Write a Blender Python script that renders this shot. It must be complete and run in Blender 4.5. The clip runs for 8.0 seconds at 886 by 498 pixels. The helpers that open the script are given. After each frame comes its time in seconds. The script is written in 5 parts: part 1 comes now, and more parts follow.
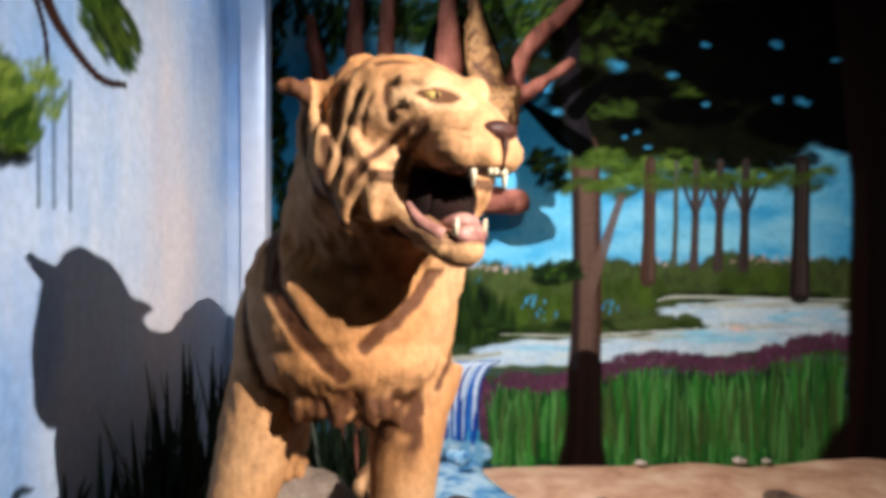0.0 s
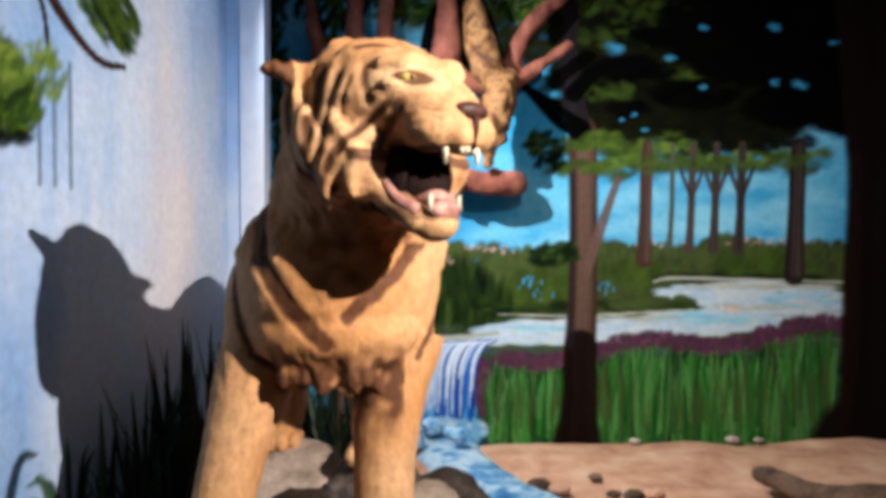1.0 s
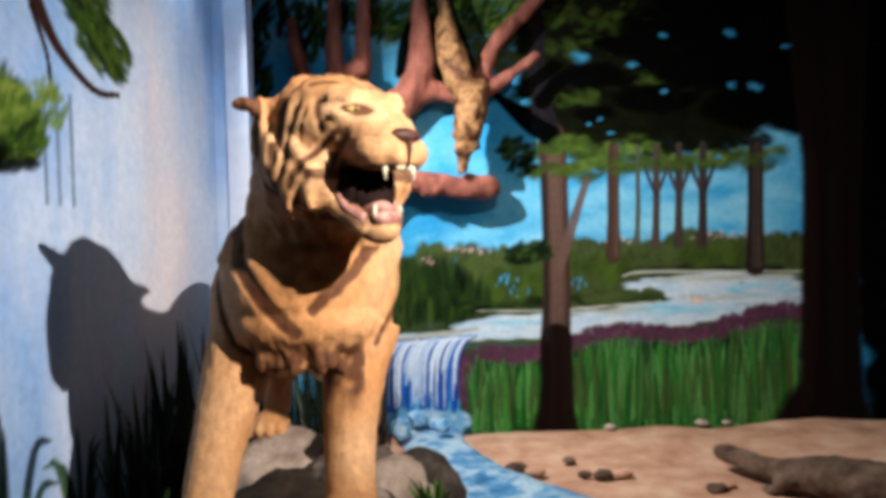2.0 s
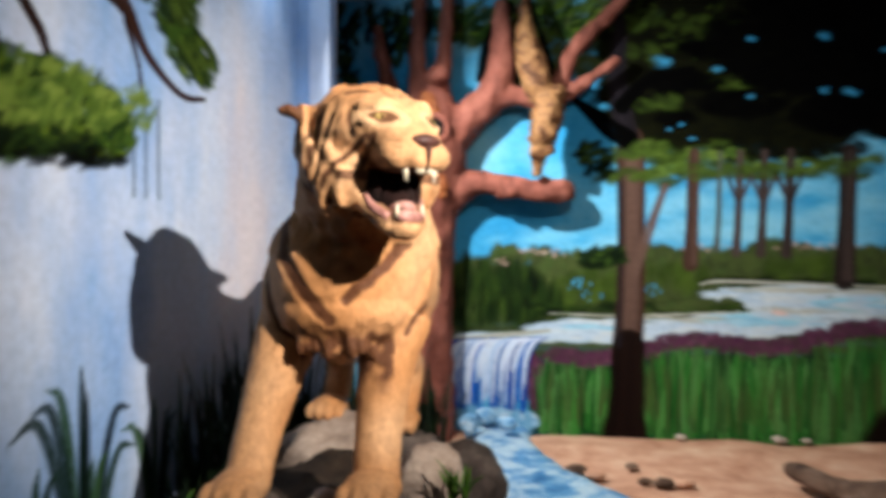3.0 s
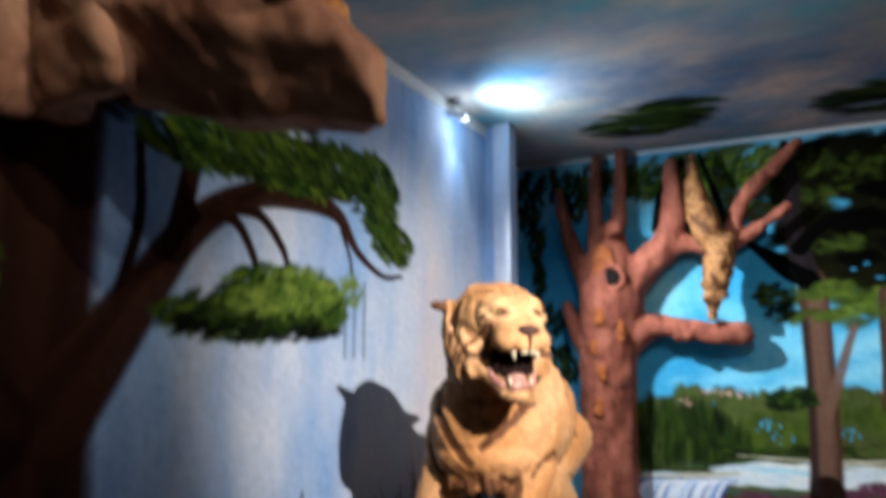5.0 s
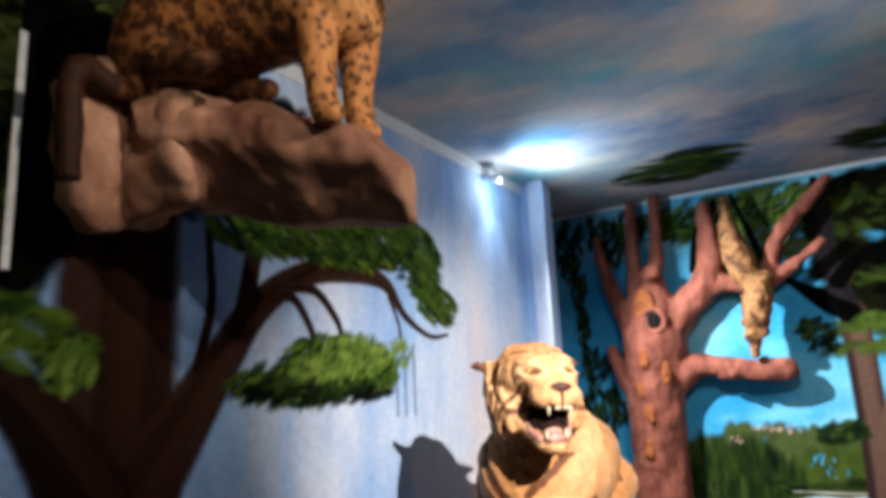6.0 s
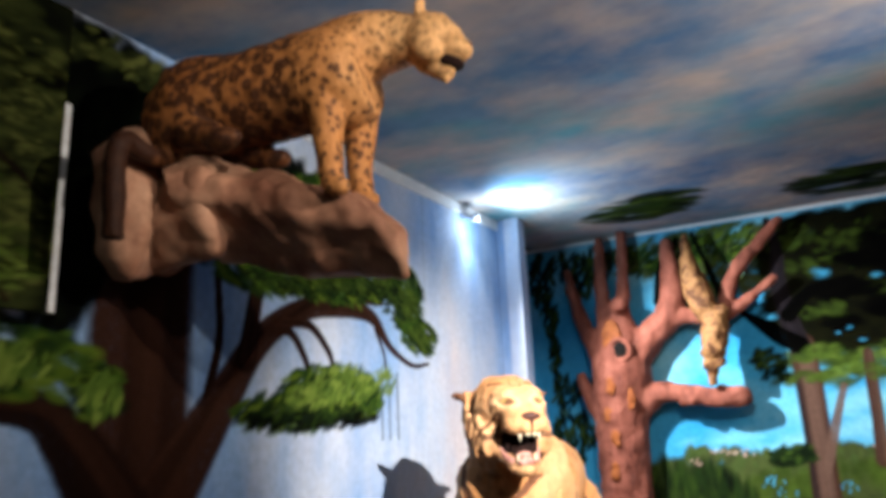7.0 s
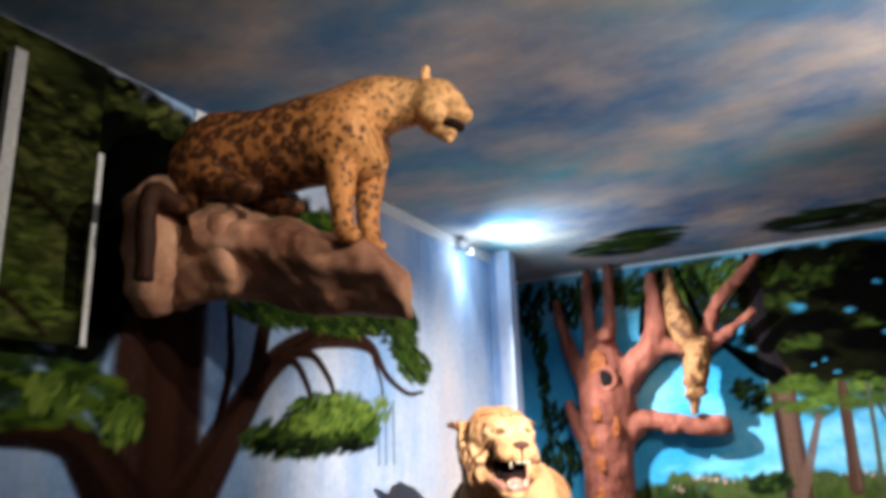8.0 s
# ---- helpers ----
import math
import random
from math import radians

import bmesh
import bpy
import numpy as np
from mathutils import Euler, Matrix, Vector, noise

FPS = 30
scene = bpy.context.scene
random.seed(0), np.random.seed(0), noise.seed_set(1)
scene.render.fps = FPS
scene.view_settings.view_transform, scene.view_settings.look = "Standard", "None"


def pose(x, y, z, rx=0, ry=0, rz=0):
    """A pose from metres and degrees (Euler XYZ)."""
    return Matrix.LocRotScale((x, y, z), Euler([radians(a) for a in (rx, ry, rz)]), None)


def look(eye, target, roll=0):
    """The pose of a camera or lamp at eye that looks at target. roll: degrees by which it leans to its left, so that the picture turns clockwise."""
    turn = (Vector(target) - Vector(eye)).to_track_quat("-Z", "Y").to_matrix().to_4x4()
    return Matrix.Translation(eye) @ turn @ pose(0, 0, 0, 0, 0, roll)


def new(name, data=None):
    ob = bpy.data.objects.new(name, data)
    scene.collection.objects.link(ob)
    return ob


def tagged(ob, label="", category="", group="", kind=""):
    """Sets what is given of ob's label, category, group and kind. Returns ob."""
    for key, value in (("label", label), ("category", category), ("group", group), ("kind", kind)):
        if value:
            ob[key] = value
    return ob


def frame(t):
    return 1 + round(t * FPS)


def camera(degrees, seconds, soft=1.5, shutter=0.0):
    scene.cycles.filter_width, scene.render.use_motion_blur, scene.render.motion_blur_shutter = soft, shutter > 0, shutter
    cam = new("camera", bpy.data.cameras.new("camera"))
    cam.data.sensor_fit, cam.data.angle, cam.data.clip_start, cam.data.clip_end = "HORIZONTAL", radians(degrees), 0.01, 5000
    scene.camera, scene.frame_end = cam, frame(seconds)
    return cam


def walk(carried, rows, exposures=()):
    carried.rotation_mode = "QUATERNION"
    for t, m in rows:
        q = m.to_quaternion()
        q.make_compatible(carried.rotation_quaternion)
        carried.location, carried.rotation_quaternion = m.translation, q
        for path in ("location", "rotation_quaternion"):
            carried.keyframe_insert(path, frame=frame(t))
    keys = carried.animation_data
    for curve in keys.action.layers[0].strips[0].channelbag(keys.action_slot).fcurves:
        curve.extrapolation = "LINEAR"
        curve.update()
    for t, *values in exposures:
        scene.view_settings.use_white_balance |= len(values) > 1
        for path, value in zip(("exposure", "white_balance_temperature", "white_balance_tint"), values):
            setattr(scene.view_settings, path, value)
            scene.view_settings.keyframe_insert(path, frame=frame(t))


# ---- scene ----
cam = camera(63.3, 8.0, soft=4.4, shutter=1.0)
PATH = [
    (0, (0.017, -0.004, 1.504), (0.013, 1.996, 1.505), -0.1),
    (0.5, (0.033, -0.03, 1.498), (0.044, 1.969, 1.463), -0.3),
    (1, (0.081, -0.076, 1.487), (0.056, 1.923, 1.442), 0.1),
    (2.3, (0.251, -0.446, 1.486), (0.208, 1.553, 1.449), -2.5),
    (2.5, (0.28, -0.472, 1.483), (0.186, 1.525, 1.443), -2.7),
    (3, (0.435, -0.478, 1.477), (0.13, 1.498, 1.446), 0.3),
    (3.5, (0.555, -0.565, 1.49), (0.015, 1.361, 1.493), -1.0),
    (4, (0.702, -0.723, 1.497), (0.046, 1.166, 1.501), 0.8),
    (4.5, (0.832, -0.871, 1.542), (0.038, 0.962, 1.648), 1.5),
    (5, (0.964, -0.99, 1.619), (0.063, 0.769, 1.924), 0.1),
    (6.3, (1.22, -1.295, 1.689), (0.203, 0.369, 2.135), -2.7),
    (6.5, (1.259, -1.346, 1.7), (0.272, 0.332, 2.159), -1.4),
    (7, (1.331, -1.573, 1.7), (0.385, 0.124, 2.173), -2.5),
    (7.5, (1.399, -1.753, 1.717), (0.477, -0.049, 2.213), -3.2),
    (8, (1.421, -1.815, 1.724), (0.51, -0.115, 2.253), -2.0),
]
walk(cam, [(t, look(eye, target, roll)) for t, eye, target, roll in PATH],
     [(0, -0.05), (2.3, -0.1), (3.5, -0.1), (5.0, -0.18), (6.3, 0.27), (7.0, 0.36), (7.5, 0.38), (8.0, 0.42)])

# ---- plan: the diorama's corner ----
X_LEFT, X_STEP, Y_STEP, Y_BACK = -1.12, -0.92, 3.75, 4.93
X_RIGHT, Y_REAR, Z_CEIL = 3.6, -3.4, 3.34
rng = random.Random(7)


# ---- light ----
world = bpy.data.worlds.new("world")
world.use_nodes = True
world.node_tree.nodes["Background"].inputs[0].default_value = (0.35, 0.42, 0.55, 1)
world.node_tree.nodes["Background"].inputs[1].default_value = 0.02
scene.world = world


def spot(name, eye, target, watts, colour, cone, blend, size):
    data = bpy.data.lights.new(name, "SPOT")
    data.energy, data.color, data.shadow_soft_size = watts, colour, size
    data.spot_size, data.spot_blend = radians(cone), blend
    ob = new(name, data)
    ob.matrix_world = look(eye, target)
    return ob


spot("warm_spot", (2.2, -0.32, 2.87), (-0.9, 2.6, 1.32), 1230, (1.0, 0.90, 0.81), 43, 1.0, 0.02)
spot("warm_spill", (2.2, -0.34, 2.89), (-1.0, 1.25, 0.95), 60, (1.0, 0.92, 0.84), 74, 1.0, 0.02)
spot("ledge_side_spot", (2.25, 0.05, 2.86), (-0.2, 0.3, 2.7), 150, (1.0, 0.87, 0.72), 50, 0.9, 0.03)
# added fill without a known source, brightens the leopard and ledge face
spot("ledge_front_fill", (1.9, -1.3, 3.22), (-0.25, 0.20, 2.78), 135, (1.0, 0.88, 0.74), 27, 0.9, 0.03)
# weak fill behind the camera, added to lift the ledge front and foliage
fill = bpy.data.lights.new("rear_fill", "POINT")
fill.energy, fill.color, fill.shadow_soft_size = 14, (1.0, 0.92, 0.82), 0.2
new("rear_fill", fill).location = (2.2, -2.7, 2.5)
spot("corner_flood", (-0.94, 3.12, 3.12), (2.1, 4.93, 0.5), 760, (0.97, 0.97, 0.95), 94, 1.0, 0.03)
# second, unseen flood added to even out the back wall
spot("back_fill", (0.9, 1.5, 3.28), (0.7, 4.93, 1.3), 160, (1.0, 0.94, 0.86), 70, 1.0, 0.08)
glow = bpy.data.lights.new("corner_bulb", "POINT")
glow.energy, glow.color, glow.shadow_soft_size = 3.5, (0.72, 0.88, 1.0), 0.03
new("corner_bulb", glow).location = (-0.93, 3.16, 3.14)
# unseen fill on the right, added to brighten the ceiling
spot("ceiling_fill", (3.3, 1.2, 2.1), (1.45, 1.4, 3.34), 190, (1.0, 0.98, 0.94), 68, 1.0, 0.1)
spot("corner_downlight", (-0.98, 3.2, 3.2), (-1.05, 3.25, 0.5), 20, (0.66, 0.84, 1.0), 84, 1.0, 0.03)
spot("corner_uplight", (-0.90, 3.14, 3.03), (0.6, 3.6, 3.6), 66, (0.62, 0.85, 1.0), 156, 1.0, 0.03)


# ---- materials ----
def lin(r, g, b):
    return tuple(((c / 255) / 12.92 if c < 11 else ((c / 255 + 0.055) / 1.055) ** 2.4) for c in (r, g, b)) + (1,)


def nodes_of(name, rough=0.7):
    m = bpy.data.materials.new(name)
    m.use_nodes = True
    nt = m.node_tree
    b = nt.nodes["Principled BSDF"]
    b.inputs["Roughness"].default_value = rough
    b.inputs["Specular IOR Level"].default_value = 0.25
    return m, nt, b


def add(nt, kind, **values):
    n = nt.nodes.new(kind)
    for k, v in values.items():
        n.inputs[k.replace("_", " ")].default_value = v
    return n


def ramp(nt, source, stops):
    r = nt.nodes.new("ShaderNodeValToRGB")
    e = r.color_ramp.elements
    while len(e) < len(stops):
        e.new(0.5)
    for el, (p, c) in zip(e, stops):
        el.position, el.color = p, c
    nt.links.new(source, r.inputs[0])
    return r.outputs[0]


def noise_fac(nt, scale, detail=4, rough=0.55, stretch=None):
    tc = nt.nodes.new("ShaderNodeNewGeometry")
    out = tc.outputs["Position"]
    if stretch:
        mp = nt.nodes.new("ShaderNodeMapping")
        mp.inputs["Scale"].default_value = stretch
        nt.links.new(out, mp.inputs["Vector"])
        out = mp.outputs[0]
    n = add(nt, "ShaderNodeTexNoise", Scale=scale, Detail=detail, Roughness=rough)
    nt.links.new(out, n.inputs["Vector"])
    return n.outputs["Fac"]


def mix(nt, a, b, fac, mode="MIX"):
    m = nt.nodes.new("ShaderNodeMix")
    m.data_type, m.blend_type = "RGBA", mode
    for sock, v in ((m.inputs[0], fac), (m.inputs[6], a), (m.inputs[7], b)):
        if isinstance(v, (int, float, tuple)):
            sock.default_value = v
        else:
            nt.links.new(v, sock)
    return m.outputs[2]


def bump(nt, b, fac, strength, dist=0.01):
    n = add(nt, "ShaderNodeBump", Strength=strength, Distance=dist)
    nt.links.new(fac, n.inputs["Height"])
    nt.links.new(n.outputs[0], b.inputs["Normal"])


def mottled(name, stops, scale=6, rough=0.8, fine=40, relief=0.3, dist=0.01, stretch=None, grain=0.2):
    """A surface of several tones at one scale, with fine grain and relief."""
    m, nt, b = nodes_of(name, rough)
    big = ramp(nt, noise_fac(nt, scale, 5, 0.6, stretch), stops)
    grain = ramp(nt, noise_fac(nt, fine, 4), [(0.3, (1 - grain, 1 - grain, 1 - grain, 1)), (0.7, (1 + grain * 0.5, 1 + grain * 0.5, 1 + grain * 0.5, 1))])
    nt.links.new(mix(nt, big, grain, 1.0, "MULTIPLY"), b.inputs["Base Color"])
    bump(nt, b, noise_fac(nt, fine * 0.6, 6), relief, dist)
    return m


def paint(tones):
    """A mural palette: the tones from which each brush stroke takes its own."""
    return [np.array(c[:3]) for _, c in tones]


def stops(*rgb):
    n = max(1, len(rgb) - 1)
    return [(0.02 + 0.96 * i / n, lin(*c)) for i, c in enumerate(rgb)]


def spread(*rgb):
    n = max(1, len(rgb) - 1)
    return [(0.30 + 0.40 * i / n, lin(*c)) for i, c in enumerate(rgb)]


M_SKYWALL = mottled("painted_sky_wall", spread((98, 140, 200), (140, 174, 218), (190, 204, 226), (212, 208, 216)), 0.9, 0.7, 9, 0.1, 0.004, (1, 1, 0.4), 0.1)
M_BACKWALL = mottled("painted_cyan_wall", spread((40, 132, 184), (62, 156, 202), (122, 190, 216)), 1.3, 0.75, 10, 0.1, 0.004, None, 0.12)


def cloud_ground(nt):
    """Broad blended clouds: slate blue, teal and warm grey, brushed along x."""
    blue = ramp(nt, noise_fac(nt, 0.8, 3, 0.5, (0.8, 1, 1)), [(0.36, lin(86, 124, 166)), (0.5, lin(112, 152, 184)), (0.6, lin(108, 168, 184))])
    warm = ramp(nt, noise_fac(nt, 2.2, 4, 0.6, (0.6, 1, 1)), [(0.3, lin(158, 160, 172)), (0.7, lin(212, 192, 176))])
    where = ramp(nt, noise_fac(nt, 1.5, 5, 0.58, (0.85, 1.1, 1)), [(0.36, (0, 0, 0, 1)), (0.62, (0.9, 0.9, 0.9, 1))])
    sweep = ramp(nt, noise_fac(nt, 8, 6, 0.65, (0.6, 1, 1)), [(0.3, (0.85, 0.86, 0.88, 1)), (0.7, (1.1, 1.09, 1.08, 1))])
    return mix(nt, mix(nt, blue, warm, where), sweep, 1.0, "MULTIPLY")


def ceiling_paint():
    m, nt, b = nodes_of("painted_cloud_ceiling", 0.8)
    b.inputs["Specular IOR Level"].default_value = 0.1
    nt.links.new(cloud_ground(nt), b.inputs["Base Color"])
    bump(nt, b, noise_fac(nt, 9, 5), 0.1, 0.004)
    return m


M_CEIL = ceiling_paint()
M_PALEBLUE = mottled("pale_blue_board", spread((168, 192, 226), (206, 216, 236), (222, 226, 238)), 2.2, 0.6, 14, 0.1, 0.004, (1, 1, 0.3), 0.08)
M_PLAIN = mottled("dark_plaster", spread((48, 46, 46), (66, 62, 60)), 3, 0.9)
M_BOARD = mottled("dark_green_board", spread((8, 10, 7), (20, 24, 13)), 6, 0.8)
M_WHITE = mottled("white_trim_paint", spread((205, 212, 220), (226, 228, 232)), 5, 0.5, 50, 0.1, 0.003)
M_SAND = mottled("sand", spread((166, 116, 90), (198, 150, 122), (216, 176, 148)), 4, 0.95, 160, 0.6, 0.01)
M_EARTH = mottled("dark_earth", spread((34, 28, 22), (58, 46, 36), (74, 62, 48)), 8, 0.95, 60, 0.8, 0.02)
M_ROCK = mottled("ledge_rock", spread((104, 66, 50), (156, 112, 90), (190, 150, 124)), 3.5, 0.75, 30, 0.3, 0.012)
M_STONE = mottled("grey_stone", spread((60, 54, 50), (92, 82, 76), (126, 114, 106)), 7, 0.9, 45, 0.9, 0.03)
M_PALE = mottled("pale_limestone", spread((124, 108, 97), (166, 148, 134), (186, 170, 156)), 9, 0.85, 60, 0.6, 0.02)
M_RELIEF = mottled("reddish_bark", spread((84, 42, 33), (134, 76, 62), (166, 102, 86)), 9, 0.75, 70, 0.7, 0.02, (1, 1, 0.35))
M_RAW = mottled("orange_bark_scar", spread((116, 58, 28), (172, 100, 52)), 14, 0.7)
M_BLACK = mottled("black_hollow", spread((8, 6, 6), (16, 12, 10)), 10, 0.9)
M_LOG = mottled("grey_brown_hide", spread((50, 34, 26), (92, 70, 56), (128, 104, 88)), 9, 0.85, 80, 0.7, 0.015, (0.4, 1, 1))
P_TRUNK = paint(stops((34, 27, 26), (54, 44, 42), (80, 66, 60)))
P_BARK = paint(stops((20, 11, 8), (33, 19, 14), (54, 33, 25)))
P_SLATE = paint(stops((18, 16, 20), (32, 28, 32), (50, 42, 42)))
P_DARK_TRUNK = paint(stops((14, 8, 7), (22, 13, 11), (36, 22, 18)))
P_LEAF = paint(stops((14, 24, 13), (28, 48, 20), (52, 78, 26), (92, 112, 34)))
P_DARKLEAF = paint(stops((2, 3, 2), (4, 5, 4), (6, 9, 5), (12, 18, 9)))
P_MIDLEAF = paint(stops((8, 14, 9), (16, 27, 14), (29, 46, 19), (56, 76, 29)))
P_SUNLEAF = paint(stops((52, 78, 30), (84, 108, 42), (118, 138, 62)))
P_BUSH = paint(stops((50, 58, 34), (60, 70, 38), (70, 82, 42), (58, 76, 38)))
P_GRASS = paint(stops((16, 44, 18), (28, 88, 32), (52, 120, 46), (92, 144, 78), (20, 54, 24)))
P_FLOWER = paint(stops((66, 34, 56), (88, 46, 72), (62, 50, 48), (104, 60, 84)))
P_WATER = paint(stops((166, 190, 210), (178, 198, 214), (190, 206, 216), (202, 210, 212)))
P_SHORE = paint(stops((164, 164, 150), (186, 186, 174)))
P_FALL = paint(stops((12, 40, 116), (18, 66, 160), (34, 100, 190), (16, 54, 140), (60, 130, 204)))
P_STREAK = paint(stops((150, 186, 222), (206, 220, 236), (226, 232, 240)))
P_FOAM = paint(stops((70, 130, 180), (120, 176, 206), (200, 220, 230)))
P_FROND = paint(stops((10, 22, 18), (18, 38, 25), (34, 64, 31), (58, 90, 40)))
P_PINK = paint(stops((206, 160, 150), (220, 190, 180)))
P_CYAN = paint(stops((40, 128, 176), (70, 158, 196)))
P_OLIVE = paint(stops((16, 20, 11), (36, 42, 22), (60, 68, 34), (92, 98, 50)))
P_GAP = paint(stops((96, 84, 72), (130, 112, 96), (112, 116, 112)))
P_SKYPALE = paint(stops((120, 190, 214), (150, 208, 226), (96, 176, 210)))
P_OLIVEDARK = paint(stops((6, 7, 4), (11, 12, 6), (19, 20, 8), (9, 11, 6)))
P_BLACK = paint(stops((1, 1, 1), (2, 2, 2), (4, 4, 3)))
P_WARMTRUNK = paint(stops((58, 38, 31), (80, 58, 49), (98, 76, 66)))
P_GREENMID = paint(stops((38, 52, 20), (52, 70, 25), (72, 92, 33), (44, 58, 24)))
P_DUSK = paint(stops((62, 66, 58), (80, 84, 72)))
P_DRIP = paint(stops((70, 92, 120), (90, 110, 140)))


# ---- builders ----
def mesh_of(bm, name, material, smooth=True):
    me = bpy.data.meshes.new(name)
    bm.normal_update()
    bm.to_mesh(me)
    bm.free()
    for p in me.polygons:
        p.use_smooth = smooth
    me.materials.append(material)
    return me


def part(name, bm, material, parent, label="", smooth=True):
    ob = new(name, mesh_of(bm, name, material, smooth))
    ob.parent = parent
    if label:
        tagged(ob, label)
    return ob


def empty(name, label, category, place=(0, 0, 0), group="", kind=""):
    ob = tagged(new(name), label, category, group, kind)
    ob.location = place
    return ob


def box(bm, lo, hi):
    m = Matrix.Translation([(a + b) / 2 for a, b in zip(lo, hi)]) @ Matrix.Diagonal([b - a for a, b in zip(lo, hi)] + [1])
    return bmesh.ops.create_cube(bm, size=1, matrix=m)["verts"]


def slab(name, lo, hi, material, label, bevel=0.0):
    bm = bmesh.new()
    box(bm, lo, hi)
    if bevel:
        bmesh.ops.bevel(bm, geom=bm.edges[:], offset=bevel, segments=2, affect="EDGES")
    return tagged(new(name, mesh_of(bm, name, material, False)), label, kind="structure")


def ball(bm, c, r, turn=None, div=3):
    """An ellipsoid: radii r along the axes of turn."""
    m = Matrix.Translation(c) @ (turn.to_4x4() if turn else Matrix()) @ Matrix.Diagonal((*r, 1))
    return bmesh.ops.create_icosphere(bm, subdivisions=div, radius=1, matrix=m)["verts"]


def limb(bm, points, sides=12, cap=True):
    """A round tapering limb through points (x, y, z, radius)."""
    rings = []
    n = len(points)
    last, q = None, None
    for i, (x, y, z, r) in enumerate(points):
        way = (Vector(points[min(n - 1, i + 1)][:3]) - Vector(points[max(0, i - 1)][:3])).normalized()
        q = way.to_track_quat("Z", "Y") if last is None else last.rotation_difference(way) @ q
        last = way
        rings.append([bm.verts.new(Vector((x, y, z)) + q @ Vector((r * math.cos(k * math.tau / sides), r * math.sin(k * math.tau / sides), 0))) for k in range(sides)])
    for p, q in zip(rings, rings[1:]):
        for k in range(sides):
            bm.faces.new((p[k], p[(k + 1) % sides], q[(k + 1) % sides], q[k]))
    if cap:
        bm.faces.new(rings[0][::-1])
        bm.faces.new(rings[-1])


def curve_points(points, per=6):
    """A smooth line through control points of any dimension."""
    p = [np.array(q, float) for q in points]
    p = [2 * p[0] - p[1]] + p + [2 * p[-1] - p[-2]]
    out = []
    for i in range(1, len(p) - 2):
        for k in range(per):
            t = k / per
            out.append(0.5 * (2 * p[i] + (p[i + 1] - p[i - 1]) * t + (2 * p[i - 1] - 5 * p[i] + 4 * p[i + 1] - p[i + 2]) * t * t
                              + (3 * p[i] - p[i - 1] - 3 * p[i + 1] + p[i + 2]) * t ** 3))
    out.append(p[-2])
    return [tuple(map(float, q)) for q in out]


def roughen(bm, amount, scale, seed=0.0):
    bm.normal_update()
    for v in bm.verts:
        q = v.co * scale + Vector((seed, seed * 1.7, -seed))
        v.co += v.normal * amount * (noise.noise(q) + 0.5 * noise.noise(q * 2.3) + 0.25 * noise.noise(q * 5.1))


def sculpted(bm, voxel, passes):
    """Melts overlapping solids into one skin; returns a bmesh."""
    me = bpy.data.meshes.new("clay")
    bm.to_mesh(me)
    bm.free()
    ob = new("clay", me)
    r = ob.modifiers.new("melt", "REMESH")
    r.mode, r.voxel_size = "VOXEL", voxel
    s = ob.modifiers.new("even", "SMOOTH")
    s.factor, s.iterations = 0.5, passes
    made = bpy.data.meshes.new_from_object(ob.evaluated_get(bpy.context.evaluated_depsgraph_get()))
    out = bmesh.new()
    out.from_mesh(made)
    bpy.data.objects.remove(ob)
    bpy.data.meshes.remove(me)
    bpy.data.meshes.remove(made)
    return out


